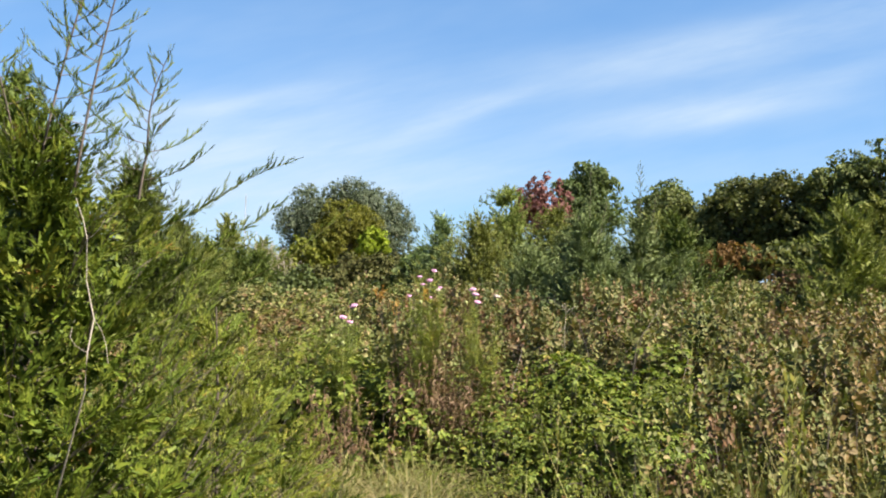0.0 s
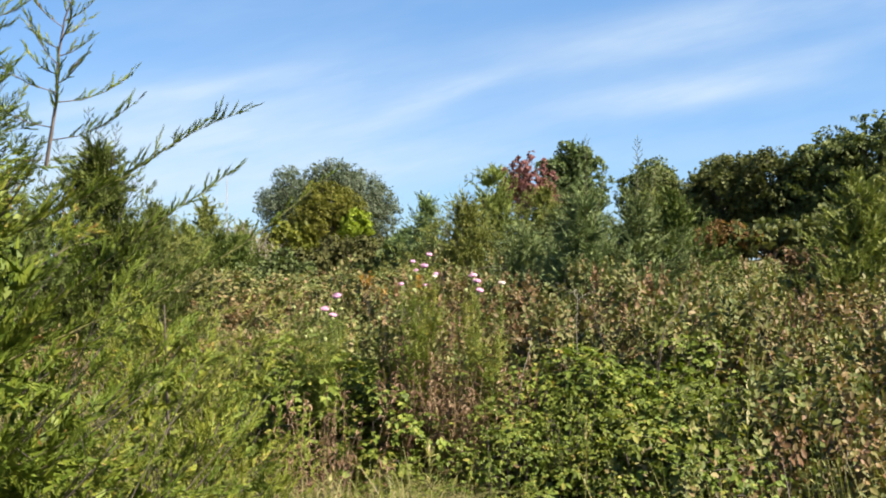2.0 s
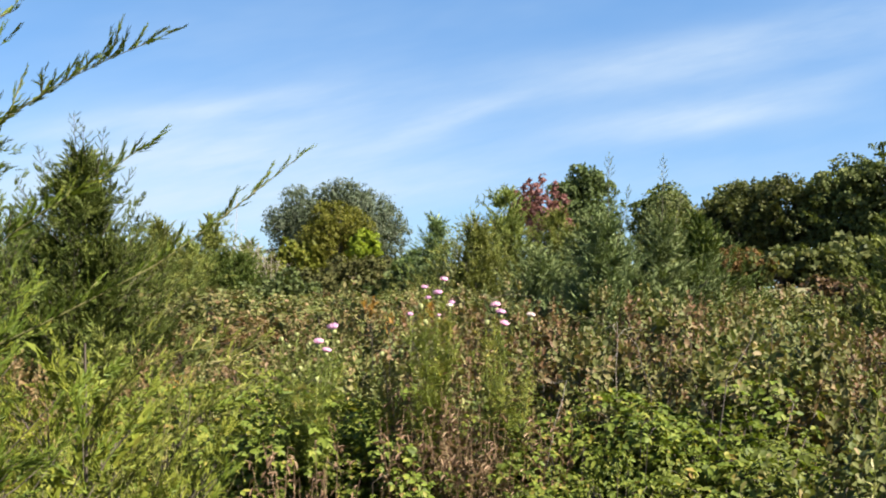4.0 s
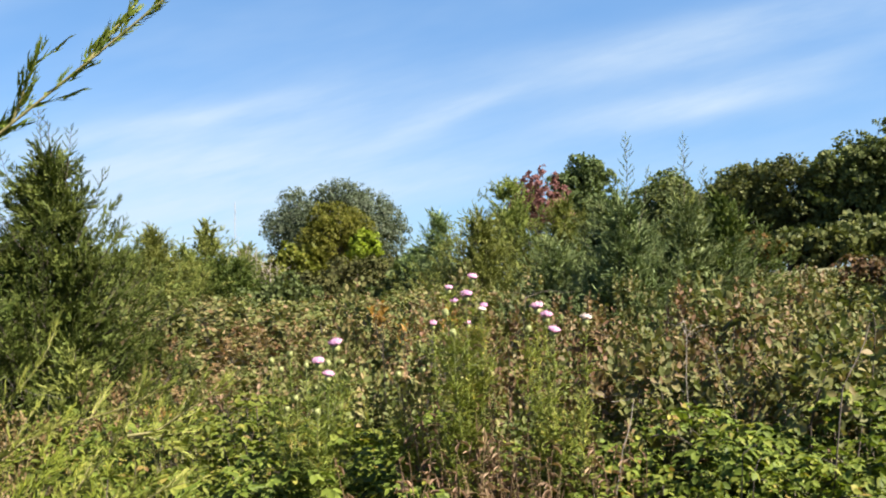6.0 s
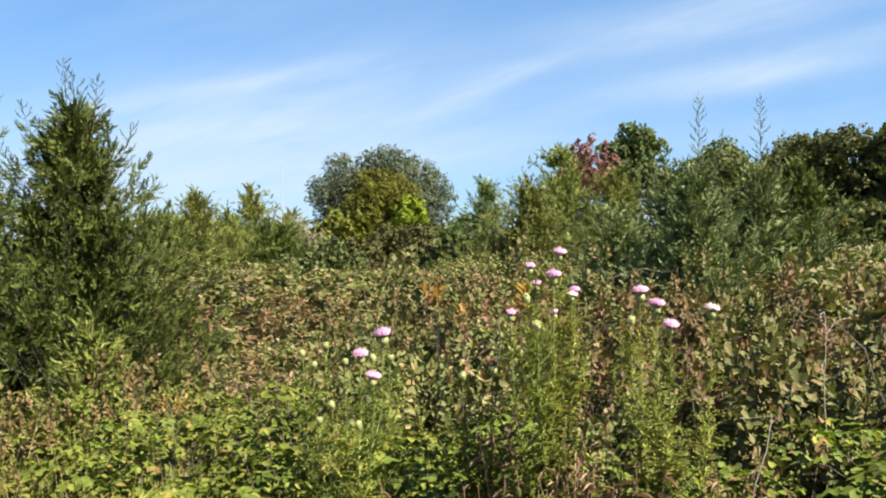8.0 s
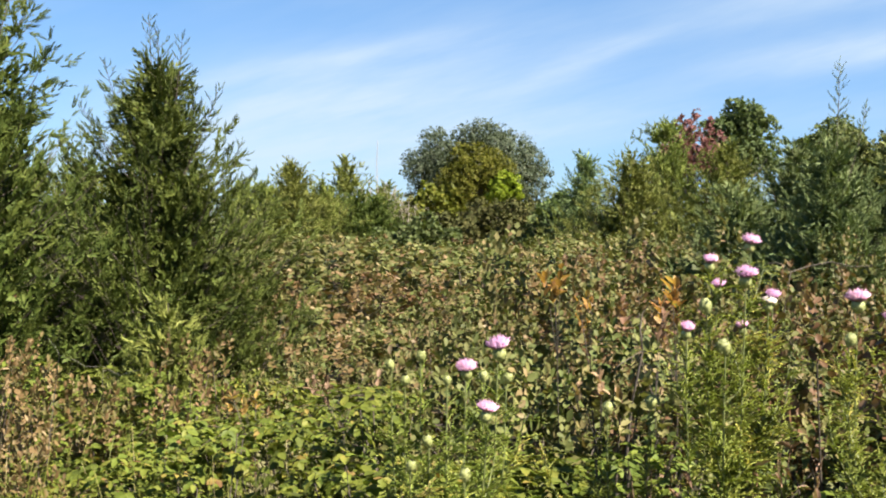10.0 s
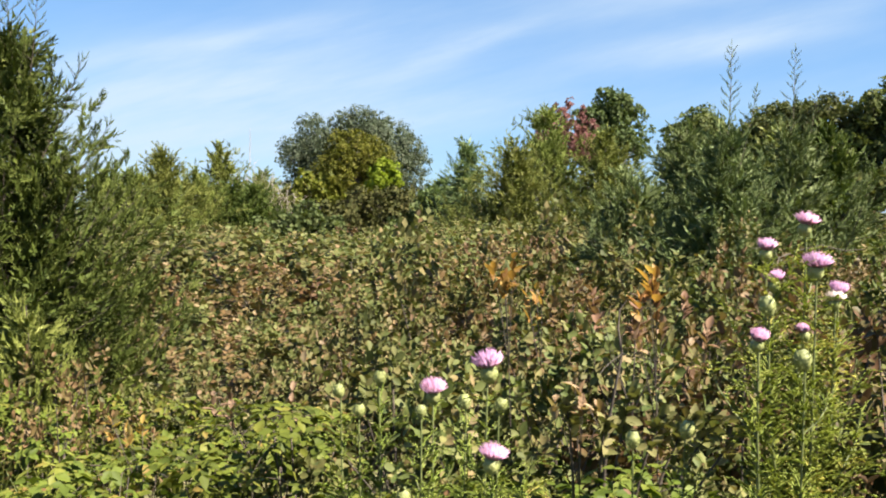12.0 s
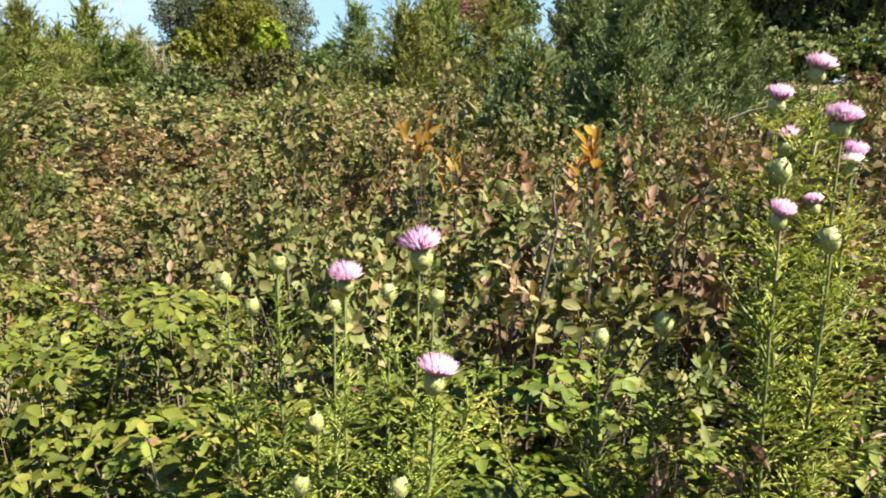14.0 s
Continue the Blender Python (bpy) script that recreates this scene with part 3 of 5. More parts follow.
# ---- far trees ----
def far_trees():
    g = "trees beyond the field"
    blob_tree("oak_tree", on_ground(0.2, 66), np.vstack([crown_blobs(1, (0, 0, 5.2), 5.2, 4.2, 3.45, 84, 1.05), crown_blobs(103, (0, 0, 4.6), 3.0, 2.6, 2.4, 20, 1.0, -0.8), crown_blobs(101, (-2.6, 0, 3.0), 2.9, 2.6, 1.9, 26, 0.8, -0.8), crown_blobs(102, (2.8, 0, 3.2), 2.6, 2.6, 2.0, 24, 0.8, -0.8)]), 84000, 0.125, M_TREE_GREY, M_GREYBARK, 1,
              "tall round greyish green oak behind the field", 0.35, group=g)
    blob_tree("yellowing_tree", on_ground(0.3, 58), np.vstack([crown_blobs(2, (0.1, 0, 4.1), 2.7, 2.4, 2.6, 40, 0.65, -0.8), crown_blobs(104, (0.1, 0, 3.6), 1.7, 1.5, 1.7, 14, 0.75, -0.9)]), 34000, 0.11, M_TREE_YELLOW, M_GREYBARK, 2,
              "yellow green broadleaf tree in front of an oak", 0.22, group=g)
    blob_tree("yellowing_tree", on_ground(-2.2, 56), crown_blobs(22, (0, 0, 2.2), 1.9, 1.8, 1.4, 14, 0.6), 3200, 0.26, M_TREE_YELLOW, M_GREYBARK, 3,
              "low yellow green broadleaf tree below an oak", 0.15, group=g)
    blob_tree("lime_sapling", on_ground(1.9, 50), crown_blobs(3, (0, 0, 3.25), 0.85, 0.8, 0.95, 12, 0.35), 2600, 0.15, M_TREE_LIME, M_GREYBARK, 4,
              "bright lime green young tree", 0.1, group=g)
    blob_tree("brush_mound", on_ground(1.2, 38), crown_blobs(4, (0, 0, 1.1), 2.9, 1.6, 1.15, 44, 0.5, -0.2), 11000, 0.12, M_BRUSH, M_TWIG, 5,
              "dark dull green brush mound", 0.08, "shrub", g)
    blob_tree("green_bush", on_ground(-1.3, 25), crown_blobs(6, (0, 0, 0.8), 1.0, 0.8, 0.75, 16, 0.3, -0.1), 2600, 0.10, M_TREE_GREEN, M_TWIG, 6,
              "small green bush at the far side of the thicket", 0.05, "shrub", g)
    blob_tree("red_tree", on_ground(14.4, 60), np.vstack([crown_blobs(7, (0, 0, 5.9), 2.6, 1.9, 2.4, 44, 0.5), [(-1.7, 0, 7.6, 0.4), (-0.9, 0, 8.1, 0.4), (-0.8, 0, 8.6, 0.25), (0.1, 0, 8.6, 0.35), (0.25, 0, 9.0, 0.3), (1.0, 0, 7.9, 0.4), (1.1, 0, 8.5, 0.25), (1.8, 0, 7.5, 0.4)]]), 16000, 0.14,
              M_TREE_RED, M_GREYBARK, 7, "dark red autumn tree rising behind cedars", 0.2, group=g)
    blob_tree("round_tree", on_ground(20.6, 70), crown_blobs(8, (0, 0, 6.8), 3.6, 3.2, 4.4, 50, 0.9), 18000, 0.21, M_TREE_GREEN, M_GREYBARK, 8,
              "round topped green tree behind cedars", 0.3, group=g)
    r = np.random.default_rng(5)
    for k, (x, y, top, w) in enumerate(((22.4, 55, 7.0, 2.4), (25.6, 53, 8.0, 2.6), (27.6, 50, 8.3, 2.5), (29.9, 48, 9.0, 2.6), (31.8, 46, 9.9, 2.8), (34.8, 45, 10.6, 3.0), (38.5, 46, 11.2, 3.2),
                                        (24.0, 60, 8.6, 2.8), (42.5, 48, 11.5, 3.4), (28.5, 58, 8.8, 3.0))):
        z = float(terrain(x, y))
        blob_tree("woodland_tree", (x, y, z), crown_blobs(40 + k, (0, 0, (top - z) * 0.56), w, w, (top - z) * 0.46, 66, 0.85, -0.8), 17000, 0.18, M_TREE_DARK, M_GREYBARK, 60 + k,
                  "dark green woodland tree at the field's edge", 0.28, group="woodland edge")
    for k, (x, y, h, w) in enumerate(((21.5, 47, 3.6, 2.2), (24.5, 45, 3.8, 2.2), (27.5, 43, 4.2, 2.3), (30.5, 42, 4.5, 2.4), (33.5, 41, 4.6, 2.5), (18.5, 48, 3.2, 2.0), (23.0, 43, 3.5, 2.4), (26.0, 42, 3.6, 2.4), (29.0, 40.5, 3.8, 2.5), (32.0, 39.5, 3.8, 2.5), (20.0, 45, 3.3, 2.2))):
        blob_tree("woodland_bush", on_ground(x, y), crown_blobs(80 + k, (0, 0, (h - 2.0) * 0.5), w, 1.6, (h - 2.0) * 0.55, 20, 0.7, -0.5), 2600, 0.28, M_TREE_DARK, M_TWIG, 80 + k,
                  "dark leafy bush under the woodland edge", 0.12, "shrub", "woodland edge")
    for k, (x, y, h, w) in enumerate(((-2.6, 33, 1.9, 1.6), (3.0, 34, 2.7, 1.3), (-3.4, 36, 2.2, 1.5), (4.2, 36, 2.3, 1.6), (-0.6, 31, 1.75, 1.5), (2.3, 30, 1.75, 1.4))):
        blob_tree("green_bush", on_ground(x, y), crown_blobs(90 + k, (0, 0, h * 0.5), w, 1.0, h * 0.5, 18, 0.35, -0.3), 2600, 0.13, M_TREE_GREEN if k % 2 else M_BRUSH, M_TWIG, 90 + k,
                  "leafy bush at the far side of the thicket", 0.05, "shrub", g)
    for k, (x, y, h, w) in enumerate(((-1.5, 75, 3.0, 3.0), (3.2, 76, 3.2, 3.2), (7.8, 75, 3.6, 3.2))):
        blob_tree("green_bush", on_ground(x, y), crown_blobs(190 + k, (0, 0, h * 0.5), w, 1.5, h * 0.5, 24, 0.7, -0.6), 3000, 0.26, M_TREE_GREEN, M_TWIG, 190 + k,
                  "distant leafy bush below an oak", 0.1, "shrub", g)
    blob_tree("orange_bush", on_ground(21.0, 43.0), crown_blobs(70, (0, 0, 0.9), 2.3, 1.2, 1.2, 34, 0.45), 6000, 0.13, M_RUST, M_TWIG, 70,
              "rusty orange bush below the dark wood", 0.06, "shrub")
    blob_tree("dry_brush", on_ground(7.3, 12.8), crown_blobs(71, (0, 0, 1.25), 0.6, 0.5, 0.45, 20, 0.16, -0.1), 2400, 0.05, M_BROWNING, M_TWIG, 71,
              "dry brown brush below the dark wood", 0.03, "shrub")



far_trees()


# ---- radio mast ----
def radio_mast():
    ob = thing("radio_mast", (-43.6, 400, 0), "thin distant red and white lattice mast", "mast")
    legs = [(np.array([(0.5 * math.cos(a), 0.5 * math.sin(a), 0), (0.3 * math.cos(a), 0.3 * math.sin(a), 37.5)]), (0.045, 0.045)) for a in (0.3, 2.4, 4.5)]
    for ln in legs:
        part("leg", [tubes([ln], 5)], M_MAST, ob)
    bars = []
    for k in range(30):
        for a, b in ((0.3, 2.4), (2.4, 4.5), (4.5, 0.3)):
            w = 0.5 - 0.2 * k / 30
            bars.append((np.array([(w * math.cos(a), w * math.sin(a), k * 1.24), (w * math.cos(b), w * math.sin(b), (k + 1) * 1.24)]), (0.02, 0.02)))
    part("bracing", [tubes(bars, 4)], M_MAST, ob)
    part("antenna", [tubes([(np.array([(0, 0, 37.2), (0, 0, 39.0)]), (0.12, 0.08))], 6)], M_MAST, ob)


radio_mast()


# ---- cedars ----
def cedars():
    cedar("cedar_tree", on_ground(-2.24, 9.45), 2.66, 1.02, 225, 9, 7, 0.088, PLUME_MID, M_CEDAR, 11, "full conical red cedar with thin pale tips", side=0.22, stray=0.25, low=0.35, high=0.95, taper=0.56, lift=0.42, loose=0.34, flame=2.2, inner=14,
          spires=[curve((-2.24, 9.45, 1.75), (-2.37, 9.55, 2.94), (0, 0, 0), 8), curve((-2.24, 9.45, 1.7), (-2.04, 9.3, 2.76), (0.02, 0, 0), 8), curve((-2.24, 9.45, 1.5), (-1.80, 9.35, 2.42), (0.03, 0, 0), 8), curve((-2.24, 9.45, 1.6), (-2.62, 9.4, 2.6), (-0.03, 0, 0), 8),
                  curve((-2.24, 9.45, 1.2), (-1.62, 9.3, 2.05), (0.03, 0, 0), 8), curve((-2.24, 9.45, 1.5), (-2.78, 9.4, 2.3), (-0.03, 0, 0), 8), curve((-2.24, 9.45, 1.9), (-2.22, 9.3, 2.8), (0.02, 0, 0), 8), curve((-2.24, 9.45, 1.3), (-1.52, 9.3, 1.85), (0.03, 0, 0), 8)])
    cedar("cedar_tree", on_ground(-3.25, 8.75), 3.5, 1.25, 190, 8, 7, 0.095, PLUME_MID, M_CEDAR, 12, "dark green red cedar beside another cedar", side=0.2, stray=0.2, low=0.35, lift=0.42, loose=0.34, flame=2.2, inner=16,
          spires=[curve((-3.25, 8.75, 2.0), (-3.2, 8.8, 3.8), (0, 0, 0), 8), curve((-3.25, 8.75, 1.8), (-2.85, 8.7, 3.1), (0.02, 0, 0), 8)])
    cedar("cedar_sapling", on_ground(-1.62, 7.9), 1.08, 0.42, 50, 7, 7, 0.07, PLUME_MID, M_LIGHT_CEDAR, 13, "low cedar sapling below a tall cedar", low=0.5)
    far = (
        (-4.78, 26, 3.12, 1.3, M_LIGHT_CEDAR, "yellowish green cedar beyond the shrub thicket"), (-3.75, 29, 3.4, 1.35, M_LIGHT_CEDAR, "yellowish green cedar beyond the shrub thicket"),
        (-6.3, 27, 2.6, 1.4, M_LIGHT_CEDAR, "yellowish green cedar beyond the shrub thicket"), (-2.6, 27, 2.2, 0.9, M_CEDAR, "short green cedar beyond the shrub thicket"),
        (-7.6, 24, 2.9, 1.3, M_CEDAR, "green cedar beyond the shrub thicket"), (-9.0, 23, 2.7, 1.4, M_CEDAR, "green cedar beyond the shrub thicket"), (-5.6, 30, 2.9, 1.4, M_LIGHT_CEDAR, "yellowish green cedar beyond the shrub thicket"),
        (-3.0, 33, 2.9, 1.2, M_LIGHT_CEDAR, "yellowish green cedar beyond the shrub thicket"),
        (-5.4, 25.5, 2.45, 1.3, M_LIGHT_CEDAR, "low yellowish green cedar beyond the shrub thicket"), (-4.2, 27.5, 2.6, 1.3, M_LIGHT_CEDAR, "low yellowish green cedar beyond the shrub thicket"), (-3.3, 28, 2.3, 1.2, M_CEDAR, "low green cedar beyond the shrub thicket"),
        (3.35, 29, 3.7, 1.1, M_BLUE_CEDAR, "slim bluish cedar beyond the shrubs"), (5.2, 27, 4.4, 2.1, M_LIGHT_CEDAR, "broad olive green cedar beyond the shrubs"),
        (4.0, 25, 3.3, 1.6, M_LIGHT_CEDAR, "olive green cedar beyond the shrubs"), (6.6, 26, 3.6, 1.7, M_LIGHT_CEDAR, "olive green cedar beyond the shrubs"),
    )
    for k, (x, y, h, w, m, lab) in enumerate(far):
        cedar("cedar_tree", on_ground(x, y), h * 1.02, w * 1.2, int(62 + 38 * w * w), 6, 5, 0.175, PLUME_BACK, m, 30 + k, lab, stray=0.18, low=0.3, high=0.9, taper=0.58, lift=0.45, loose=0.5, flame=2.1, inner=10)
    mid = (
        (3.33, 11.62, 3.15, 0.75, M_BLUE_CEDAR), (4.22, 12.1, 3.24, 0.85, M_BLUE_CEDAR), (5.2, 13.0, 2.75, 0.9, M_CEDAR), (3.75, 13.6, 2.75, 0.85, M_BLUE_CEDAR),
        (4.6, 15.6, 3.0, 1.0, M_CEDAR), (5.6, 15.0, 3.0, 0.95, M_LIGHT_CEDAR), (5.5, 9.0, 2.62, 0.72, M_LIGHT_CEDAR), (6.4, 9.6, 2.8, 0.8, M_LIGHT_CEDAR), (2.75, 12.6, 2.2, 0.7, M_BLUE_CEDAR), (-4.3, 11.0, 2.5, 0.9, M_CEDAR), (-5.4, 12.6, 2.5, 1.0, M_CEDAR),
    )
    for k, (x, y, h, w, m) in enumerate(mid):
        lab = {M_BLUE_CEDAR: "bluish green cedar with a slim spire", M_CEDAR: "green cedar among the shrubs", M_LIGHT_CEDAR: "yellowish green cedar among the shrubs"}[m]
        tall = k < 2
        sp = [curve((x, y, h * 0.55), (x + 0.02, y, h - 0.05), (0.01, 0, 0), 8), curve((x, y, h * 0.5), (x + 0.28, y, h * 0.86), (0.03, 0, 0), 8)] if tall else ()
        cedar("cedar_tree", on_ground(x, y), h * (0.76 if tall else 0.92), w * 1.3, 115, 7, 6, 0.125, PLUME_BACK, m, 50 + k, lab, spires=sp, side=0.16, stray=0.16, low=0.4, high=0.9, taper=0.62, lift=0.42, loose=0.36, flame=2.2)
    near = [
        [(-1.0, 2.85, 1.42), (-0.56, 2.68, 1.625), (-0.48, 2.65, 1.667), (-0.42, 2.635, 1.707), (-0.36, 2.62, 1.745), (-0.30, 2.60, 1.772), (-0.243, 2.57, 1.79)],
        [(-1.0, 2.8, 1.15), (-0.6, 2.73, 1.33), (-0.4, 2.7, 1.43), (-0.264, 2.7, 1.507), (-0.169, 2.7, 1.58), (-0.135, 2.7, 1.611), (-0.094, 2.7, 1.648), (-0.062, 2.7, 1.675)],
        [(-1.0, 2.85, 1.3), (-0.72, 2.88, 1.70), (-0.699, 2.88, 1.853), (-0.696, 2.88, 1.964), (-0.683, 2.88, 2.049), (-0.645, 2.88, 2.155)],
        [(-1.0, 2.85, 1.1), (-0.55, 2.75, 1.48), (-0.42, 2.72, 1.577), (-0.371, 2.72, 1.613), (-0.334, 2.72, 1.637), (-0.283, 2.72, 1.678)],
        curve((-0.875, 2.75, 1.72), (-0.70, 2.78, 2.62), (-0.02, 0, 0), 9), curve((-1.00, 2.78, 1.70), (-0.79, 2.82, 2.66), (-0.02, 0, 0), 9),
        [(-0.56, 3.5, 0.8), (-0.343, 3.4, 1.241), (-0.295, 3.4, 1.285), (-0.27, 3.4, 1.326), (-0.251, 3.4, 1.389)],
        [(-0.266, 3.38, 1.316), (-0.231, 3.38, 1.32), (-0.199, 3.38, 1.342), (-0.152, 3.38, 1.369)],
        [(-0.27, 3.4, 1.311), (-0.241, 3.4, 1.309), (-0.208, 3.4, 1.293)],
        [(-0.56, 3.5, 1.15), (-0.402, 3.36, 1.306), (-0.366, 3.36, 1.327), (-0.32, 3.36, 1.339), (-0.258, 3.36, 1.356), (-0.219, 3.36, 1.378)],
        [(-0.56, 3.5, 1.1), (-0.429, 3.42, 1.35), (-0.397, 3.42, 1.387), (-0.375, 3.42, 1.42), (-0.363, 3.42, 1.456)],
        [(-0.56, 3.5, 0.95), (-0.234, 3.34, 1.25), (-0.203, 3.34, 1.262), (-0.172, 3.34, 1.267)],
    ]
    cedar("cedar_tree", on_ground(-1.02, 2.85), 2.05, 0.84, 175, 10, 7, 0.058, PLUME_FINE, M_NEAR_CEDAR, 21, "bright yellow green red cedar beside the path", [near[0], near[3]],
          near[4:6] + [np.array(near[2][1:]), curve((-1.02, 2.85, 1.5), (-1.2, 2.7, 2.4), (0.03, 0, 0), 7)], [near[1]], low=0.15, high=0.9, taper=0.55, stray=0.2, side=0.17, lift=0.35, loose=0.4, flame=2.4, inner=20)
    cedar("cedar_sapling", on_ground(-0.56, 3.5), 1.40, 0.45, 110, 9, 7, 0.055, PLUME_FINE, M_YOUNG_CEDAR, 22, "bright yellow green cedar sapling with loose pale sprays", shoots=near[6:], tip=M_SPRAY, low=0.3, high=1.0, taper=0.35, stray=0.3, lift=0.5, loose=0.4, inner=3)


cedars()


# ---- shrubs ----
def leafy_lobes(r, width, n=15):
    """Rounded leafy masses of a shrub about 1 m high: centres and radii."""
    out = []
    for i in range(n):
        a, q = i * 2.4 + r.normal(0, 0.3), math.sqrt((i + 0.5) / n)
        z = 0.06 + (0.80 - 0.38 * q ** 3) * (r.uniform(0.78, 1.02) if i % 3 else r.uniform(0.35, 0.7))
        out.append((np.array([width * q * math.cos(a), width * q * math.sin(a), z]), r.uniform(0.11, 0.17)))
    return out


def shrub(name, seed, material, twigs, per_twig, leaf, label, fine=True, width=0.55, ratio=0.38):
    """A bayberry-like shrub about 1 m high: stems, and twigs that end in rosettes of upturned leaves."""
    r = np.random.default_rng(seed)
    ob = thing(name, (0, 0, -60), label, "shrub", "shrub thicket")
    stems, P, D, S, H = [], [], [], [], []
    mains = []
    for i in range(6):
        a = i * 1.05 + r.normal(0, 0.3)
        k = r.uniform(0.15, 0.8) * width
        mains.append(curve((0.05 * math.cos(a), 0.05 * math.sin(a), 0), (k * math.cos(a), k * math.sin(a), r.uniform(0.4, 0.65)), (0, 0, 0.05), 4))
    stems += [(m, np.linspace(0.007, 0.0035, 4)) for m in mains]
    lobes = leafy_lobes(r, width)
    for i in range(twigs):
        lobe, rad = lobes[i % len(lobes)]
        d = unit(r.normal(0, 1, 3) + (0, 0, 0.55))
        tip = lobe + d * rad * r.uniform(0.75, 1.1)
        tip[2] = max(0.08, tip[2])
        ax = unit(d * 0.6 + (0, 0, 0.75) + r.normal(0, 0.22, 3))
        long = leaf * r.uniform(1.6, 2.8)
        st = tip - ax * long
        if fine and i % 8 == 0:
            m = mains[np.argmin([np.hypot(*(mm[-1] - tip)[:2]) for mm in mains])]
            stems.append((np.array([m[2 if tip[2] < 0.55 else 3], st, tip]), (0.0034, 0.0022, 0.001)))
        t = np.linspace(0.0, 1.0, per_twig)
        az = np.arange(per_twig) * 2.4 + r.uniform(0, 6)
        side = unit(np.cross(ax, (0.3, 0.2, 1.0)))
        round_way = np.cos(az)[:, None] * side + np.sin(az)[:, None] * np.cross(ax, side)
        open_to = (1.55 - 0.85 * t)[:, None] + r.normal(0, 0.18, (per_twig, 1))
        P.append(st + ax * (long * t)[:, None])
        D.append(unit(ax * np.cos(open_to) + round_way * np.sin(open_to) + r.normal(0, 0.15, (per_twig, 3))))
        H.append(np.tile(ax, (per_twig, 1)))
        S.append(leaf * r.uniform(0.75, 1.15, per_twig) * (1.1 - 0.3 * t))
    part("stem", [tubes(stems, 3)], M_TWIG, ob, "dark thin branching stem")
    P, D, S, H = np.concatenate(P), np.concatenate(D), np.concatenate(S), np.concatenate(H)
    blade_form = leaf_shape(ratio * 0.85, 0.05, 0.07, 0.58) if fine else diamond(ratio * 1.25)
    part("foliage", [scatter(blade_form, P, D, S, roll=r.normal(0, 0.4, len(P)), hint=H)], material, ob)
    return ob


def vine(name, seed, trails, leaf, label):
    """A tangle of trailing stems about 1 m high, covered with leaves of three leaflets turned to the light."""
    r = np.random.default_rng(seed)
    ob = thing(name, (0, 0, -60), label, "vine", "low green growth")
    stems, P, D, S, H = [], [], [], [], []
    lobes = leafy_lobes(r, 0.52, 12)
    for i in range(trails):
        lobe, rad = lobes[i % len(lobes)]
        d = unit(r.normal(0, 1, 3) + (0, 0, 0.7))
        a = r.uniform(0, 6.28)
        go = np.array([math.cos(a), math.sin(a), 0.0])
        mid = lobe + d * (rad * 1.1) * (1.0, 1.0, 0.8)
        ln = curve(mid - go * 0.09 - (0, 0, 0.02), mid + go * 0.09 - (0, 0, 0.03), (0, 0, 0.03), 5)
        if i % 5 == 0:
            stems.append((np.vstack([(lobe[0] * 0.4, lobe[1] * 0.4, 0.0), ln]), np.linspace(0.0028, 0.0009, 6)))
        for t in np.linspace(0.0, 1.0, 5):
            p = along(ln, np.array([t]))[0][0]
            up = unit(d * 0.45 + (0, 0, 0.8) + r.normal(0, 0.28, 3))
            b = r.uniform(0, 6.28)
            out = np.cross(up, (math.cos(b), math.sin(b), 0.0))
            out = unit(out)
            across = np.cross(up, out)
            p = p + up * r.uniform(0.0, 0.035) + out * 0.012
            s = leaf * r.uniform(0.65, 1.2)
            for way, k in ((out, 1.15), (out * 0.25 + across, 0.95), (out * 0.25 - across, 0.95)):
                P.append(p)
                D.append(unit(way - up * r.uniform(0.0, 0.35)))
                H.append(up)
                S.append(s * k)
    part("stem", [tubes(stems, 3)], M_TWIG, ob, "thin reddish trailing stem")
    P, D, S, H = np.array(P), np.array(D), np.array(S), np.array(H)
    part("foliage", [scatter(leaf_shape(0.33, 0.05, 0.12, 0.36), P, D, S, roll=r.normal(0, 0.22, len(P)), hint=H)], M_VINE, ob)
    return ob


def set_copies(models, spots, tint=None):
    """Copies of the models on their spots (x, y, z scale, width); the first of each model is the model itself."""
    used = set()
    for k, (x, y, h, w, i) in enumerate(spots):
        ob = models[i % len(models)]
        m = Matrix.Translation(on_ground(x, y, 0.02)) @ Matrix.Rotation((k * 2.39) % 6.283, 4, "Z") @ Matrix.Diagonal((w, w, h, 1))
        if ob.name in used:
            copy_thing(ob, m)
        else:
            used.add(ob.name)
            ob.matrix_basis = m
    for ob in models:
        if ob.name not in used:
            for o in list(ob.children_recursive) + [ob]:
                bpy.data.objects.remove(o)


def top_height(x, y):
    """How high the thicket stands."""
    h = 1.17 + 0.08 * math.sin(1.7 * x + 0.6 * y) + 0.05 * math.sin(3.3 * x - 2.1 * y)
    h += 0.04 / (1 + math.exp(-(x - 0.5) * 4)) - 0.06 / (1 + math.exp(-(y - 11)))
    h -= 0.36 / (1 + math.exp((x + 0.75 - 0.12 * (y - 6.5)) * 5)) / (1 + math.exp((y - 10.5) * 1.5))
    return h


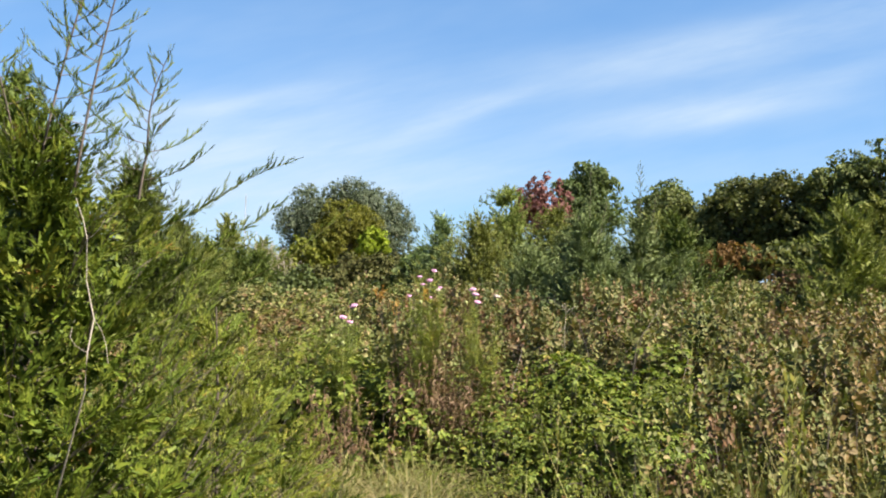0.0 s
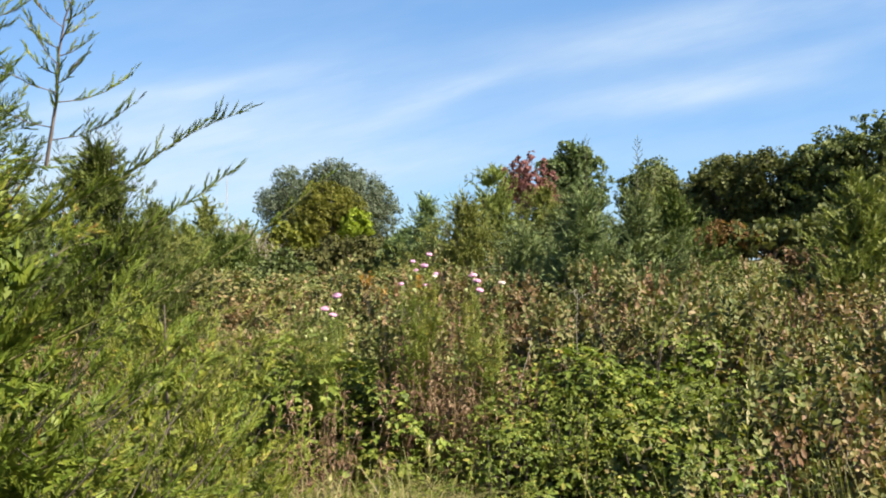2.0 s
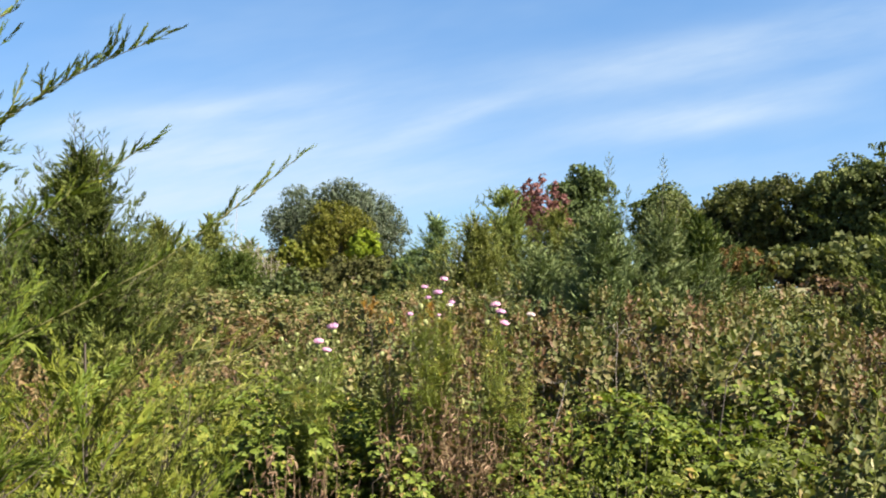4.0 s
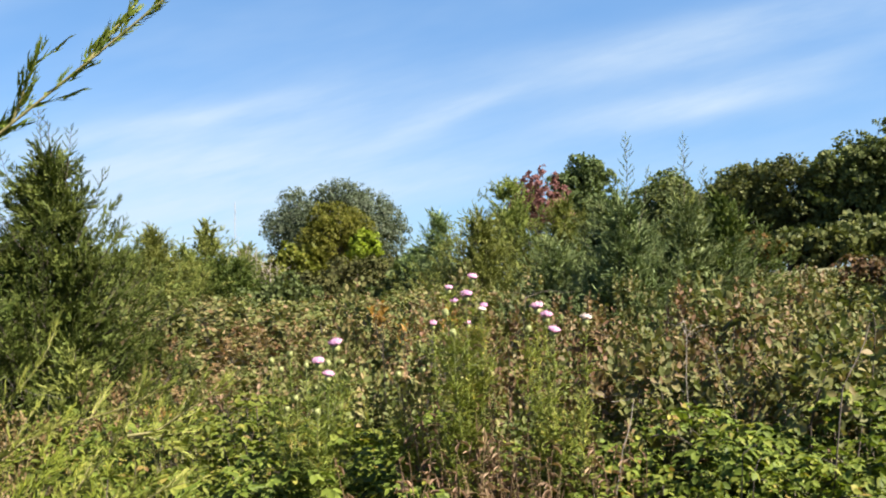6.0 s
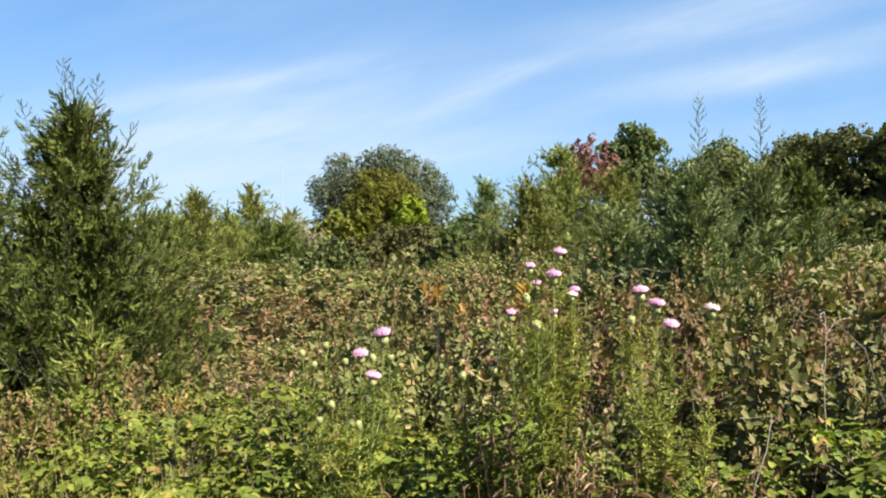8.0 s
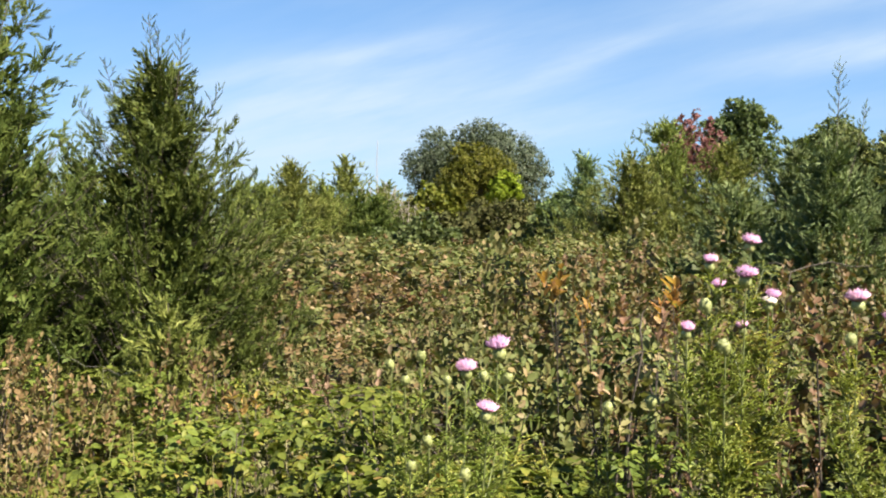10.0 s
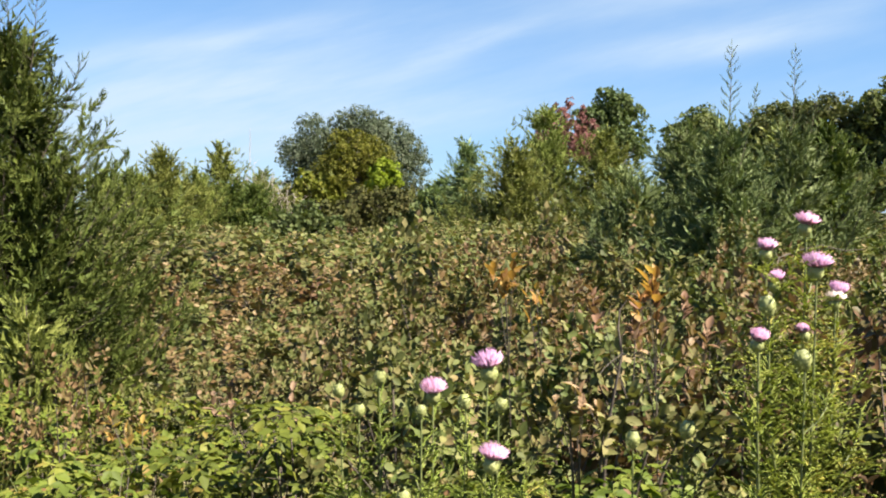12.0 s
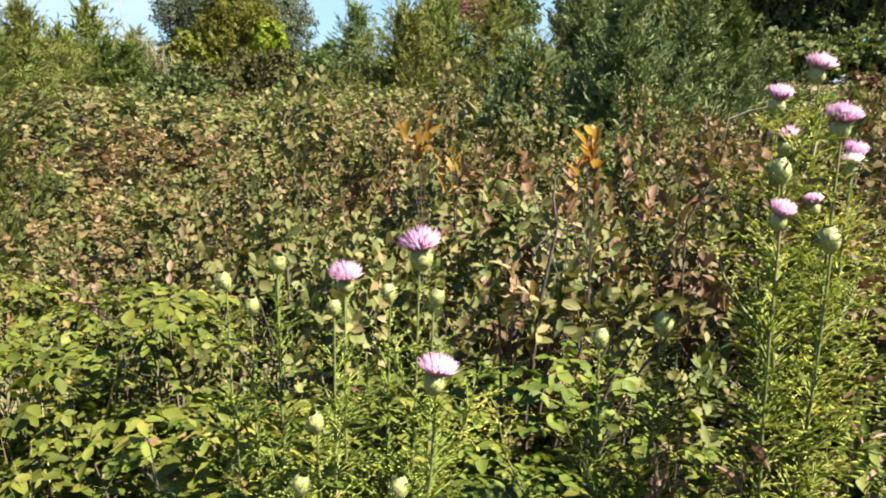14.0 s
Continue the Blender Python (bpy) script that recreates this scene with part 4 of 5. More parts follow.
def thicket():
    green, brown = "dull green bayberry shrub with pale and brown leaves", "shrub with browning and pale dry leaves"
    near = [shrub("bayberry_shrub", 100 + k, M_BAYBERRY, 210, 11, 0.0375, green) for k in range(4)]
    near += [shrub("browning_shrub", 110 + k, M_BROWNING, 200, 11, 0.036, brown) for k in range(2)]
    mid = [shrub("bayberry_shrub", 120 + k, M_BAYBERRY, 165, 10, 0.037, green, False, width=0.62) for k in range(3)]
    mid += [shrub("browning_shrub", 130 + k, M_BROWNING, 165, 10, 0.036, brown, False, width=0.62) for k in range(2)]
    far = [shrub("bayberry_shrub", 150 + k, M_BAYBERRY, 125, 9, 0.043, green, False, width=0.62) for k in range(2)]
    far += [shrub("browning_shrub", 160, M_BROWNING, 125, 9, 0.042, brown, False, width=0.62)]
    r = np.random.default_rng(9)
    a, b, c = [], [], []
    y = 5.5
    while y < 23:
        step = 0.50 if y < 7.6 else 0.72 if y < 11.5 else 1.05
        x, xr = -0.57 * (y - 2.0) - 0.3, 0.8 * (y - 1.0) + 0.6
        while x < xr:
            px, py = x + r.uniform(-0.2, 0.2), y + r.uniform(-0.2, 0.2)
            x += step
            front = 6.45 - (px + 0.1) * 0.9 if px < -0.1 else 6.1 if px < 0.95 else 5.4
            if py < front or (px < -1.2 and py < 10.3 and py > 6.9) or (px < -1.0 and py < 7.2):
                continue
            h = top_height(px, py) * r.uniform(0.90, 1.07)
            dry = r.uniform() < (0.26 + 0.04 * (px > 1.0) + 0.1 * (py > 11))
            if step < 0.6:
                a.append((px, py, h, h * r.uniform(0.78, 0.95), 4 + r.integers(0, 2) if dry else r.integers(0, 4)))
            elif step < 1:
                b.append((px, py, h, r.uniform(0.95, 1.2), 3 + r.integers(0, 2) if dry else r.integers(0, 3)))
            else:
                c.append((px, py, h * 1.02, r.uniform(1.25, 1.5), 2 if dry else r.integers(0, 2)))
        y += step
    # the thicket's arm beside the path
    for px, py, h in ((1.85, 5.45, 1.36), (1.5, 5.6, 1.32), (2.3, 4.9, 1.3), (2.3, 4.2, 1.2), (2.6, 3.95, 1.22), (2.9, 4.4, 1.28), (2.7, 3.5, 1.2), (3.2, 3.9, 1.28), (2.6, 5.1, 1.3),
                      (1.55, 3.3, 0.98), (1.9, 3.5, 1.05), (1.65, 3.9, 1.12), (2.0, 4.0, 1.15), (1.9, 3.0, 0.95), (1.4, 2.9, 0.90), (3.1, 5.1, 1.33), (3.6, 4.7, 1.33), (2.35, 3.4, 0.95), (3.2, 3.2, 1.15), (3.8, 3.9, 1.28), (0.62, 6.15, 1.25), (0.95, 6.0, 1.25), (0.3, 6.2, 1.15)):
        a.append((px, py, h * 0.92, h * 0.82, r.integers(0, 6)))
    # dry tufts among the vines
    for px, py, h in ((-1.75, 6.75, 0.86), (-1.2, 6.9, 0.92), (-2.1, 7.1, 0.88), (-1.5, 6.2, 0.72)):
        a.append((px, py, h, h * 0.75, r.integers(4, 6)))
    set_copies(near, a)
    set_copies(mid, b)
    set_copies(far, c)


thicket()


def vines():
    models = [vine("vine_tangle", 140 + k, 122, 0.0345, "bright green honeysuckle and bramble tangle") for k in range(4)]
    models += [vine("vine_tangle", 170 + k, 175, 0.025, "low small-leaved green vine tangle in grass") for k in range(2)]
    r = np.random.default_rng(14)
    spots = []
    for px, py, h in ((-0.2, 5.95, 1.04), (0.05, 5.85, 1.0), (-0.45, 6.2, 1.05), (-0.08, 5.5, 0.98), (-0.38, 5.6, 1.02), (-0.75, 5.75, 0.96), (-0.3, 5.3, 0.9), (-0.65, 5.35, 0.72), (-1.1, 5.6, 0.74), (-1.2, 6.2, 0.82), (-0.9, 6.1, 0.9), (-1.6, 6.4, 0.8), (-1.5, 5.7, 0.7), (-1.9, 6.9, 0.82), (-1.5, 7.0, 0.84), (-2.3, 7.4, 0.85), (-2.0, 6.1, 0.7), (-2.5, 6.7, 0.75), (-1.5, 5.1, 0.58), (-0.9, 7.3, 0.95), (-1.9, 7.8, 0.85), (-2.7, 7.9, 0.9), (-3.1, 7.5, 0.9), (0.1, 5.5, 0.98), (0.13, 5.26, 1.0), (0.28, 5.3, 1.0), (0.44, 5.42, 0.95), (0.2, 5.15, 0.92), (0.05, 5.1, 0.88), (0.52, 5.22, 0.88), (0.66, 5.2, 0.86), (0.36, 5.5, 0.97), (0.58, 5.5, 0.93), (0.0, 5.35, 1.05), (0.62, 5.35, 0.85), (0.8, 5.35, 0.95), (0.85, 5.35, 0.88), (0.95, 5.55, 0.9), (1.2, 5.3, 0.9), (-0.25, 5.0, 0.55), (1.35, 5.2, 1.0), (1.65, 5.0, 1.08), (1.05, 5.4, 1.0), (1.15, 5.05, 0.88), (-1.3, 6.75, 0.9), (-0.75, 6.6, 0.98), (-1.1, 7.1, 0.95), (-0.35, 6.5, 0.98), (-1.5, 7.6, 0.9)):
        spots.append((px, py, h, r.uniform(0.75, 1.05), r.integers(0, 4)))
    for px, py, h in ((1.5, 4.6, 1.06), (1.65, 5.0, 1.06), (1.2, 4.9, 1.0), (1.85, 4.6, 1.05), (2.05, 4.3, 1.0), (1.75, 4.2, 1.05), (1.35, 4.75, 0.95), (1.25, 4.25, 0.92), (1.45, 4.2, 0.98), (1.05, 4.7, 0.85), (1.0, 5.05, 0.92), (1.1, 5.3, 1.05), (1.4, 5.3, 1.08), (1.75, 5.3, 1.08), (2.05, 4.95, 1.05)):
        spots.append((px, py, h, r.uniform(0.75, 0.95), r.integers(0, 4)))
    # the knee-high carpet before the thistles, rising to the thicket's arm
    y = 2.85
    while y < 5.0:
        for px in np.arange(-1.7, 1.3, 0.40):
            x, yy = px + r.uniform(-0.12, 0.12), y + r.uniform(-0.12, 0.12)
            if (x < 0.55 and yy < 4.1) or (x < -0.35 and yy < 4.4) or math.hypot(x - 0.35, yy - 4.75) < 0.25:
                continue
            h = 0.64 + 0.38 * min(1.0, max(0.0, (x - 0.25) / 0.9))
            spots.append((x, yy, h * r.uniform(0.88, 1.04), r.uniform(0.6, 0.8), r.integers(4, 6)))
        y += 0.38
    set_copies(models, spots)


vines()


# ---- thistles ----
def ovoid(rx, h, seg=10, rings=7, scale_bump=0.06):
    t = np.linspace(0, 1, rings)
    rad = rx * np.sin(np.pi * (0.08 + 0.80 * t)) ** 0.7
    a = np.arange(seg) * 2 * np.pi / seg
    k = 1 + scale_bump * np.cos(np.arange(rings)[:, None] * np.pi + (np.arange(seg)[None] % 2) * np.pi)
    v = np.stack([rad[:, None] * k * np.cos(a), rad[:, None] * k * np.sin(a), np.repeat(t[:, None] * h, seg, 1)], -1).reshape(-1, 3)
    i, j = np.meshgrid(np.arange(rings - 1), np.arange(seg), indexing="ij")
    kk = (j + 1) % seg
    f = np.stack([i * seg + j, i * seg + kk, (i + 1) * seg + kk, (i + 1) * seg + j], -1).reshape(-1, 4)
    return v, f


def bracts(r, rx, h, n=70):
    """Overlapping pointed scales on the cup, each with a fine spine."""
    t = r.uniform(0.08, 0.95, n)
    a = r.uniform(0, 6.28, n)
    rad = rx * np.sin(np.pi * (0.08 + 0.80 * t)) ** 0.7 * 1.02
    P = np.stack([rad * np.cos(a), rad * np.sin(a), t * h - 0.05 * h], 1)
    D = unit(np.stack([np.cos(a) * (1.2 - 1.3 * t), np.sin(a) * (1.2 - 1.3 * t), 0 * t + 1], 1))
    return scatter(diamond(0.11), P, D, np.full(n, h * 0.19), hint=np.stack([np.cos(a), np.sin(a), 0 * a], 1), roll=np.full(n, np.pi / 2))


def flower_head(ob, at, width, seed, material=None, tilt=(0, 0), openness=1.0):
    r = np.random.default_rng(seed)
    h = width * 0.62
    ax = unit(np.array([tilt[0], tilt[1], 1.0]))
    turn = Matrix.Translation(Vector(at)) @ Vector((0, 0, 1)).rotation_difference(Vector(ax)).to_matrix().to_4x4()
    head = part("flower_head", [ovoid(width * 0.30, h, 14, 10, 0.0), bracts(r, width * 0.30, h)], M_CUP, ob, "green scaly thistle cup", True)
    head.matrix_local = turn @ Matrix.Translation((0, 0, -h * 1.15))
    n = 330
    q = np.sqrt(r.uniform(0, 1, n))
    a = r.uniform(0, 6.28, n)
    P = np.stack([q * np.cos(a) * width * 0.17, q * np.sin(a) * width * 0.17, np.full(n, h * 0.86)], 1)
    D = unit(np.stack([np.cos(a) * q * 0.92 * openness, np.sin(a) * q * 0.92 * openness, 1.0 - 0.25 * q * openness], 1) + r.normal(0, 0.10, (n, 3)))
    S = width * r.uniform(0.44, 0.68, n) * (1.08 - 0.16 * q)
    part("floret_tuft", [scatter(spindle(0.06), P, D, S)], material or M_PINK, head, "pink lilac thistle florets" if material is None else "faded whitish florets")


def bud(ob, at, width, seed):
    width *= 0.86
    r = np.random.default_rng(seed)
    h = width * 1.25
    b = part("bud", [ovoid(width * 0.5, h, 14, 10, 0.0), bracts(r, width * 0.5, h, 80)], M_CUP, ob, "closed pale green thistle bud", True)
    b.matrix_local = Matrix.Translation((at[0], at[1], at[2] - h * 0.5)) @ Euler((r.normal(0, 0.15), r.normal(0, 0.15), 0)).to_matrix().to_4x4()


def thistle_leaf():
    """A narrow drooping leaf folded on its midrib, edged with spiny lobes; one long."""
    n = 6
    z = np.linspace(0, 1, n)
    mid = np.stack([0 * z, -0.38 * z ** 2, z], 1)
    w = 0.020 * (1.1 - z ** 1.5)
    left, right = mid + np.stack([-w, 0 * z + 0.012, 0 * z], 1), mid + np.stack([w, 0 * z + 0.012, 0 * z], 1)
    v = [*mid, *left, *right]
    f = []
    for i in range(n - 1):
        f += [(i, i + 1, n + i + 1), (i, n + i + 1, n + i), (i + 1, i, 2 * n + i), (i + 1, 2 * n + i, 2 * n + i + 1)]
        for k, o in ((-1, n), (1, 2 * n)):
            v.append(mid[i] * 0.5 + mid[i + 1] * 0.5 + (k * 0.085 * (1.15 - 0.8 * z[i]), 0.04 if i % 2 else -0.01, 0.09))
            f.append((o + i, o + i + 1, len(v) - 1) if k > 0 else (o + i + 1, o + i, len(v) - 1))
    return np.array(v, float), np.array(f)


THISTLE_LEAF = thistle_leaf()


def thistle(at, heads, label, seed):
    """heads: (x, y, z, width, kind) in the place; kind: open, faded, narrow or bud."""
    r = np.random.default_rng(seed)
    base = np.array(on_ground(*at))
    ob = thing("thistle", tuple(base), label, "thistle", "flowering thistles")
    heads = [(np.array(h[:3]) - base, h[3], h[4]) for h in heads]
    tall = max(h[0][2] for h in heads)
    mid = np.mean([h[0] for h in heads], 0)
    main = curve((0, 0, -0.03), (mid[0], mid[1], tall * 0.7), (0.02, 0.01, 0), 8)
    part("stem", [tubes([(main, np.linspace(0.0045, 0.0028, 8))], 6)], M_STEM, ob)
    P, D, S = [], [], []

    def leafy(line, n, size):
        t = r.uniform(0.04, 0.97, n)
        x = t * (len(line) - 1)
        i = np.minimum(x.astype(int), len(line) - 2)
        P.append(line[i] + (line[i + 1] - line[i]) * (x - i)[:, None])
        az = r.uniform(0, 6.28, n)
        D.append(unit(np.stack([np.cos(az), np.sin(az), r.uniform(0.3, 1.9, n)], 1)))
        S.append(size * r.uniform(0.6, 1.25, n) * (1.15 - 0.55 * t))

    leafy(main, 95, 0.092)
    # leafy side shoots without heads
    for k in range(18):
        st = main[int(r.integers(2, 8))]
        a = k * 2.4 + seed
        l = r.uniform(0.10, 0.30)
        ln = curve(st, st + np.array([math.cos(a) * 0.55, math.sin(a) * 0.55, 0.9]) * l, (0.12 * l * math.cos(a), 0.12 * l * math.sin(a), 0), 5)
        part("side_shoot", [tubes([(ln, np.linspace(0.002, 0.0009, 5))], 4)], M_STEM, ob)
        leafy(ln, int(22 + 90 * l), 0.060)
    for k, (p, w, kind) in enumerate(heads):
        st = main[int(r.integers(3, 8))]
        if st[2] > p[2] - 0.12:
            st = main[3]
        ln = curve(st, p - (0, 0, w * 0.5), (0.25 * (p[0] - st[0]), 0.25 * (p[1] - st[1]), -0.03), 7)
        part("branch", [tubes([(ln, np.linspace(0.0024, 0.0014, 7))], 5)], M_STEM, ob)
        leafy(ln, int(28 + 185 * np.linalg.norm(ln[-1] - ln[0])), 0.062)
        for j in range(3):
            b0 = ln[int(r.integers(2, 6))]
            a = r.uniform(0, 6.28)
            tw = curve(b0, b0 + np.array([math.cos(a) * 0.6, math.sin(a) * 0.6, 0.9]) * r.uniform(0.04, 0.12), (0.01 * math.cos(a), 0.01 * math.sin(a), 0), 4)
            part("side_shoot", [tubes([(tw, np.linspace(0.0014, 0.0007, 4))], 4)], M_STEM, ob)
            leafy(tw, 16, 0.047)
        tilt = (r.normal(0, 0.12), r.normal(-0.08, 0.12))
        if kind == "bud":
            bud(ob, p, w, seed * 31 + k)
        else:
            flower_head(ob, p, w, seed * 31 + k, M_PALE_PINK if kind == "faded" else None, tilt, 0.62 if kind == "narrow" else 1.0)
    P, D, S = np.concatenate(P), np.concatenate(D), np.concatenate(S)
    part("foliage", [scatter(THISTLE_LEAF, P, D, S)], M_THISTLE, ob, "narrow spiny leaves")
    return ob


def thistles():
    thistle((-0.05, 5.15), [(0, 5.2, 1.295, 0.046, "open"), (-0.062, 5.387, 1.218, 0.042, "open"), (-0.024, 5.007, 1.21, 0.036, "open"),
                            (-0.158, 5.3, 1.255, 0.024, "bud"), (-0.219, 5.3, 1.234, 0.022, "bud"), (-0.19, 5.3, 1.202, 0.022, "bud"), (-0.099, 5.2, 1.222, 0.018, "bud"), (-0.157, 5.0, 1.107, 0.02, "bud"),
                            (-0.128, 5.1, 1.127, 0.022, "bud"), (-0.06, 5.0, 1.094, 0.022, "bud"), (0.018, 5.2, 1.231, 0.022, "bud"), (-0.025, 5.25, 1.224, 0.022, "bud")],
            "pink flowering field thistle with pale buds", 3)
    thistle((0.42, 5.1), [(0.469, 5.147, 1.512, 0.033, "open"), (0.432, 5.052, 1.455, 0.037, "open"), (0.379, 5.092, 1.475, 0.030, "narrow"), (0.395, 5.1, 1.43, 0.030, "open"), (0.501, 5.111, 1.412, 0.030, "narrow"),
                          (0.31, 4.972, 1.364, 0.028, "narrow"), (0.364, 5.05, 1.396, 0.026, "bud"), (0.378, 4.98, 1.334, 0.026, "bud"), (0.49, 5.1, 1.402, 0.026, "faded"), (0.443, 5.1, 1.356, 0.025, "narrow")],
            "tall pink flowering thistle clump", 4)
    thistle((0.72, 5.1), [(0.718, 5.249, 1.402, 0.044, "open"), (0.707, 5.074, 1.378, 0.04, "open"), (0.696, 4.936, 1.336, 0.036, "open"), (0.818, 4.985, 1.371, 0.036, "faded"), (0.66, 5.15, 1.33, 0.024, "bud")],
            "pink flowering thistle with one faded head", 5)
    thistle((0.25, 5.2), [(0.21, 5.15, 1.187, 0.024, "bud"), (0.29, 5.15, 1.201, 0.026, "bud")], "young thistle with two closed buds", 6)


thistles()


# ---- turning sprigs, dead stalks, grass ----
def sprig(at, height, n, leaf, material, label, seed, spread=0.1, name="turning_sprig"):
    r = np.random.default_rng(seed)
    ob = thing(name, on_ground(at[0], at[1], 0.02), label, "shrub", "turning sprigs")
    stems, P, D = [(curve((0, 0, 0), (0.02, 0.01, height * 0.78), (0.02, 0, 0), 6), np.linspace(0.0022, 0.0012, 6))], [], []
    for k in range(5):
        tip = np.array([r.normal(0, spread), r.normal(0, spread), height * r.uniform(0.93, 1.0)])
        fork = np.array([0.02, 0.01, height * 0.78])
        stems.append((curve(fork, tip, (0, 0, 0), 4), np.linspace(0.0013, 0.0007, 4)))
        t = r.uniform(0.95, 1.0, n)[:, None]
        P.append(tip * t)
        D.append(unit(r.normal(0, 0.42, (n, 3)) + (0, 0, 0.7)))
    part("stem", [tubes(stems, 5)], M_TWIG, ob)
    P, D = np.concatenate(P), np.concatenate(D)
    part("foliage", [scatter(leaf_shape(0.26, 0.08, 0.1), P, D, leaf * r.uniform(0.6, 1.2, len(P)))], material, ob)
    return ob


def sprigs():
    sprig((0.20, 6.15), 1.41, 5, 0.044, M_ORANGE, "sprig of bright orange autumn leaves", 1, 0.016)
    sprig((0.50, 5.87), 1.41, 6, 0.042, M_ORANGE, "upright twig with orange and yellow leaves", 2, 0.028)
    sprig((0.53, 5.94), 1.27, 13, 0.036, M_PINKISH, "dying twig with pinkish brown leaves", 3, 0.045)
    sprig((0.44, 5.86), 1.34, 12, 0.034, M_PINKISH, "dying twig with pinkish brown leaves", 6, 0.05)
    sprig((0.33, 6.33), 1.31, 3, 0.036, M_ORANGE, "sprig of bright orange autumn leaves", 7, 0.015)
    sprig((0.27, 5.7), 1.19, 6, 0.034, M_PINKISH, "dying twig with pinkish brown leaves", 8, 0.03)
    sprig((-0.75, 6.2), 1.0, 5, 0.03, M_ORANGE, "small rusty leaved twig among vines", 4, 0.08)
    sprig((-0.5, 6.4), 1.05, 6, 0.035, M_DRY, "small dry brown twig among vines", 5, 0.08)


sprigs()


def dead_stalks():
    r = np.random.default_rng(31)
    for k, (x, y, h) in enumerate(((-0.08, 4.72, 0.92), (-0.02, 4.60, 0.80), (0.28, 5.0, 0.98), (0.45, 4.98, 1.0), (0.56, 5.0, 1.04), (0.63, 4.9, 0.92), (0.76, 4.92, 0.9), (0.92, 5.0, 0.95), (0.42, 5.1, 1.14), (0.52, 5.08, 1.1))):
        ob = thing("dead_stalk_clump", on_ground(x, y, 0.02), "clump of dead brown weed stalks", "dead weeds", "dead stalks")
        stems, P, D, S = [], [], [], []
        for i in range(24):
            tip = np.array([r.normal(0, 0.13), r.normal(0, 0.08), h * r.uniform(0.7, 1.05)])
            ln = curve((r.normal(0, 0.04), r.normal(0, 0.04), 0), tip, (r.normal(0, 0.02), 0, 0), 6)
            stems.append((ln, np.linspace(0.0019, 0.0008, 6)))
            n = 26
            t = r.uniform(0.25, 1.0, n)[:, None]
            P.append(ln[0] + (tip - ln[0]) * t)
            D.append(unit(r.normal(0, 0.7, (n, 3)) + (0, 0, -0.1)))
            S.append(r.uniform(0.015, 0.045, n))
        for st in stems:
            part("stalk", [tubes([st], 4)], M_DRY, ob)
        part("withered_foliage", [scatter(leaf_shape(0.11, 0.1, 0.3), np.concatenate(P), np.concatenate(D), np.concatenate(S))], M_DRY, ob)


dead_stalks()


def blade(width=0.03):
    z = np.linspace(0, 1, 4)
    v = []
    for t in z:
        w = width * (1 - t ** 1.6) + 0.002
        b = 0.45 * t * t
        v += [(-w, b, t), (w, b, t)]
    f = [(2 * i, 2 * i + 1, 2 * i + 3, 2 * i + 2) for i in range(3)]
    return np.array(v, float), np.array(f)


def grass():
    r = np.random.default_rng(41)
    P, S = [], []
    for x0, x1, y0, y1, n, h in ((-0.6, 1.4, 1.2, 4.6, 6000, 0.22), (-0.5, 0.7, 3.0, 4.6, 2500, 0.46), (0.6, 2.8, 2.2, 3.7, 5000, 0.60), (-1.6, -0.3, 3.6, 5.2, 3600, 0.42), (-2.8, -0.4, 4.6, 6.6, 3500, 0.80), (-0.4, 0.5, 4.0, 4.9, 1500, 0.56), (1.0, 2.4, 2.3, 3.2, 1500, 0.90)):
        p = np.stack([r.uniform(x0, x1, n), r.uniform(y0, y1, n)], 1)
        P.append(np.c_[p, terrain(p[:, 0], p[:, 1])])
        S.append(h * r.uniform(0.35, 1.15, n))
    # the rest of the meadow, thinning out from the path
    n = 16000
    d, a = np.abs(r.normal(0, 9.0, n)), r.uniform(0, 6.28, n)
    p = np.stack([d * np.cos(a), 2 + d * np.sin(a)], 1)
    p = p[(np.abs(p[:, 0]) > 0.5) | (p[:, 1] < 0.6)]
    P.append(np.c_[p, terrain(p[:, 0], p[:, 1])])
    S.append(r.uniform(0.10, 0.34, len(p)))
    P, S = np.concatenate(P), np.concatenate(S)
    az = r.uniform(0, 6.28, len(P))
    D = unit(np.stack([np.cos(az) * 0.35, np.sin(az) * 0.35, 0 * az + 1], 1))
    ob = new("meadow_grass", make_mesh("meadow_grass", [scatter(blade(0.008), P, D, S, roll=r.uniform(0, 6.28, len(P)), width=np.minimum(1.0, 0.28 / S))]))
    ob.data.materials.append(M_STRAW)
    tagged(ob, "yellow green meadow grass with straw along the path", "grass", kind="stuff")


grass()


def lodged_grass():
    """A mat of bent dry grass before the thistles."""
    r = np.random.default_rng(43)
    z = np.array([0.0, 0.5, 0.86, 1.0, 0.94])
    b = np.array([0.0, 0.07, 0.30, 0.62, 1.0])
    w = 0.0055 * np.array([0.8, 1.0, 1.0, 0.7, 0.1])
    v = np.concatenate([np.stack([-w, b, z], 1), np.stack([w, b, z], 1)])
    f = np.array([(i, 5 + i, 6 + i, i + 1) for i in range(4)])
    n = 4200
    p = np.stack([r.normal(0.05, 0.36, n), r.normal(3.95, 0.33, n)], 1)
    P = np.c_[p, terrain(p[:, 0], p[:, 1])]
    D = unit(np.c_[r.normal(0, 0.12, (n, 2)), np.ones(n)])
    S = 0.52 * r.uniform(0.55, 1.08, n) * np.exp(-0.25 * ((p[:, 0] - 0.05) / 0.6) ** 2)
    ob = new("lodged_grass", make_mesh("lodged_grass", [scatter((v, f), P, D, S, roll=r.uniform(0, 6.28, n))]))
    ob.data.materials.append(M_LODGED)
    tagged(ob, "mat of bent straw coloured dry grass", "grass", kind="stuff")


lodged_grass()


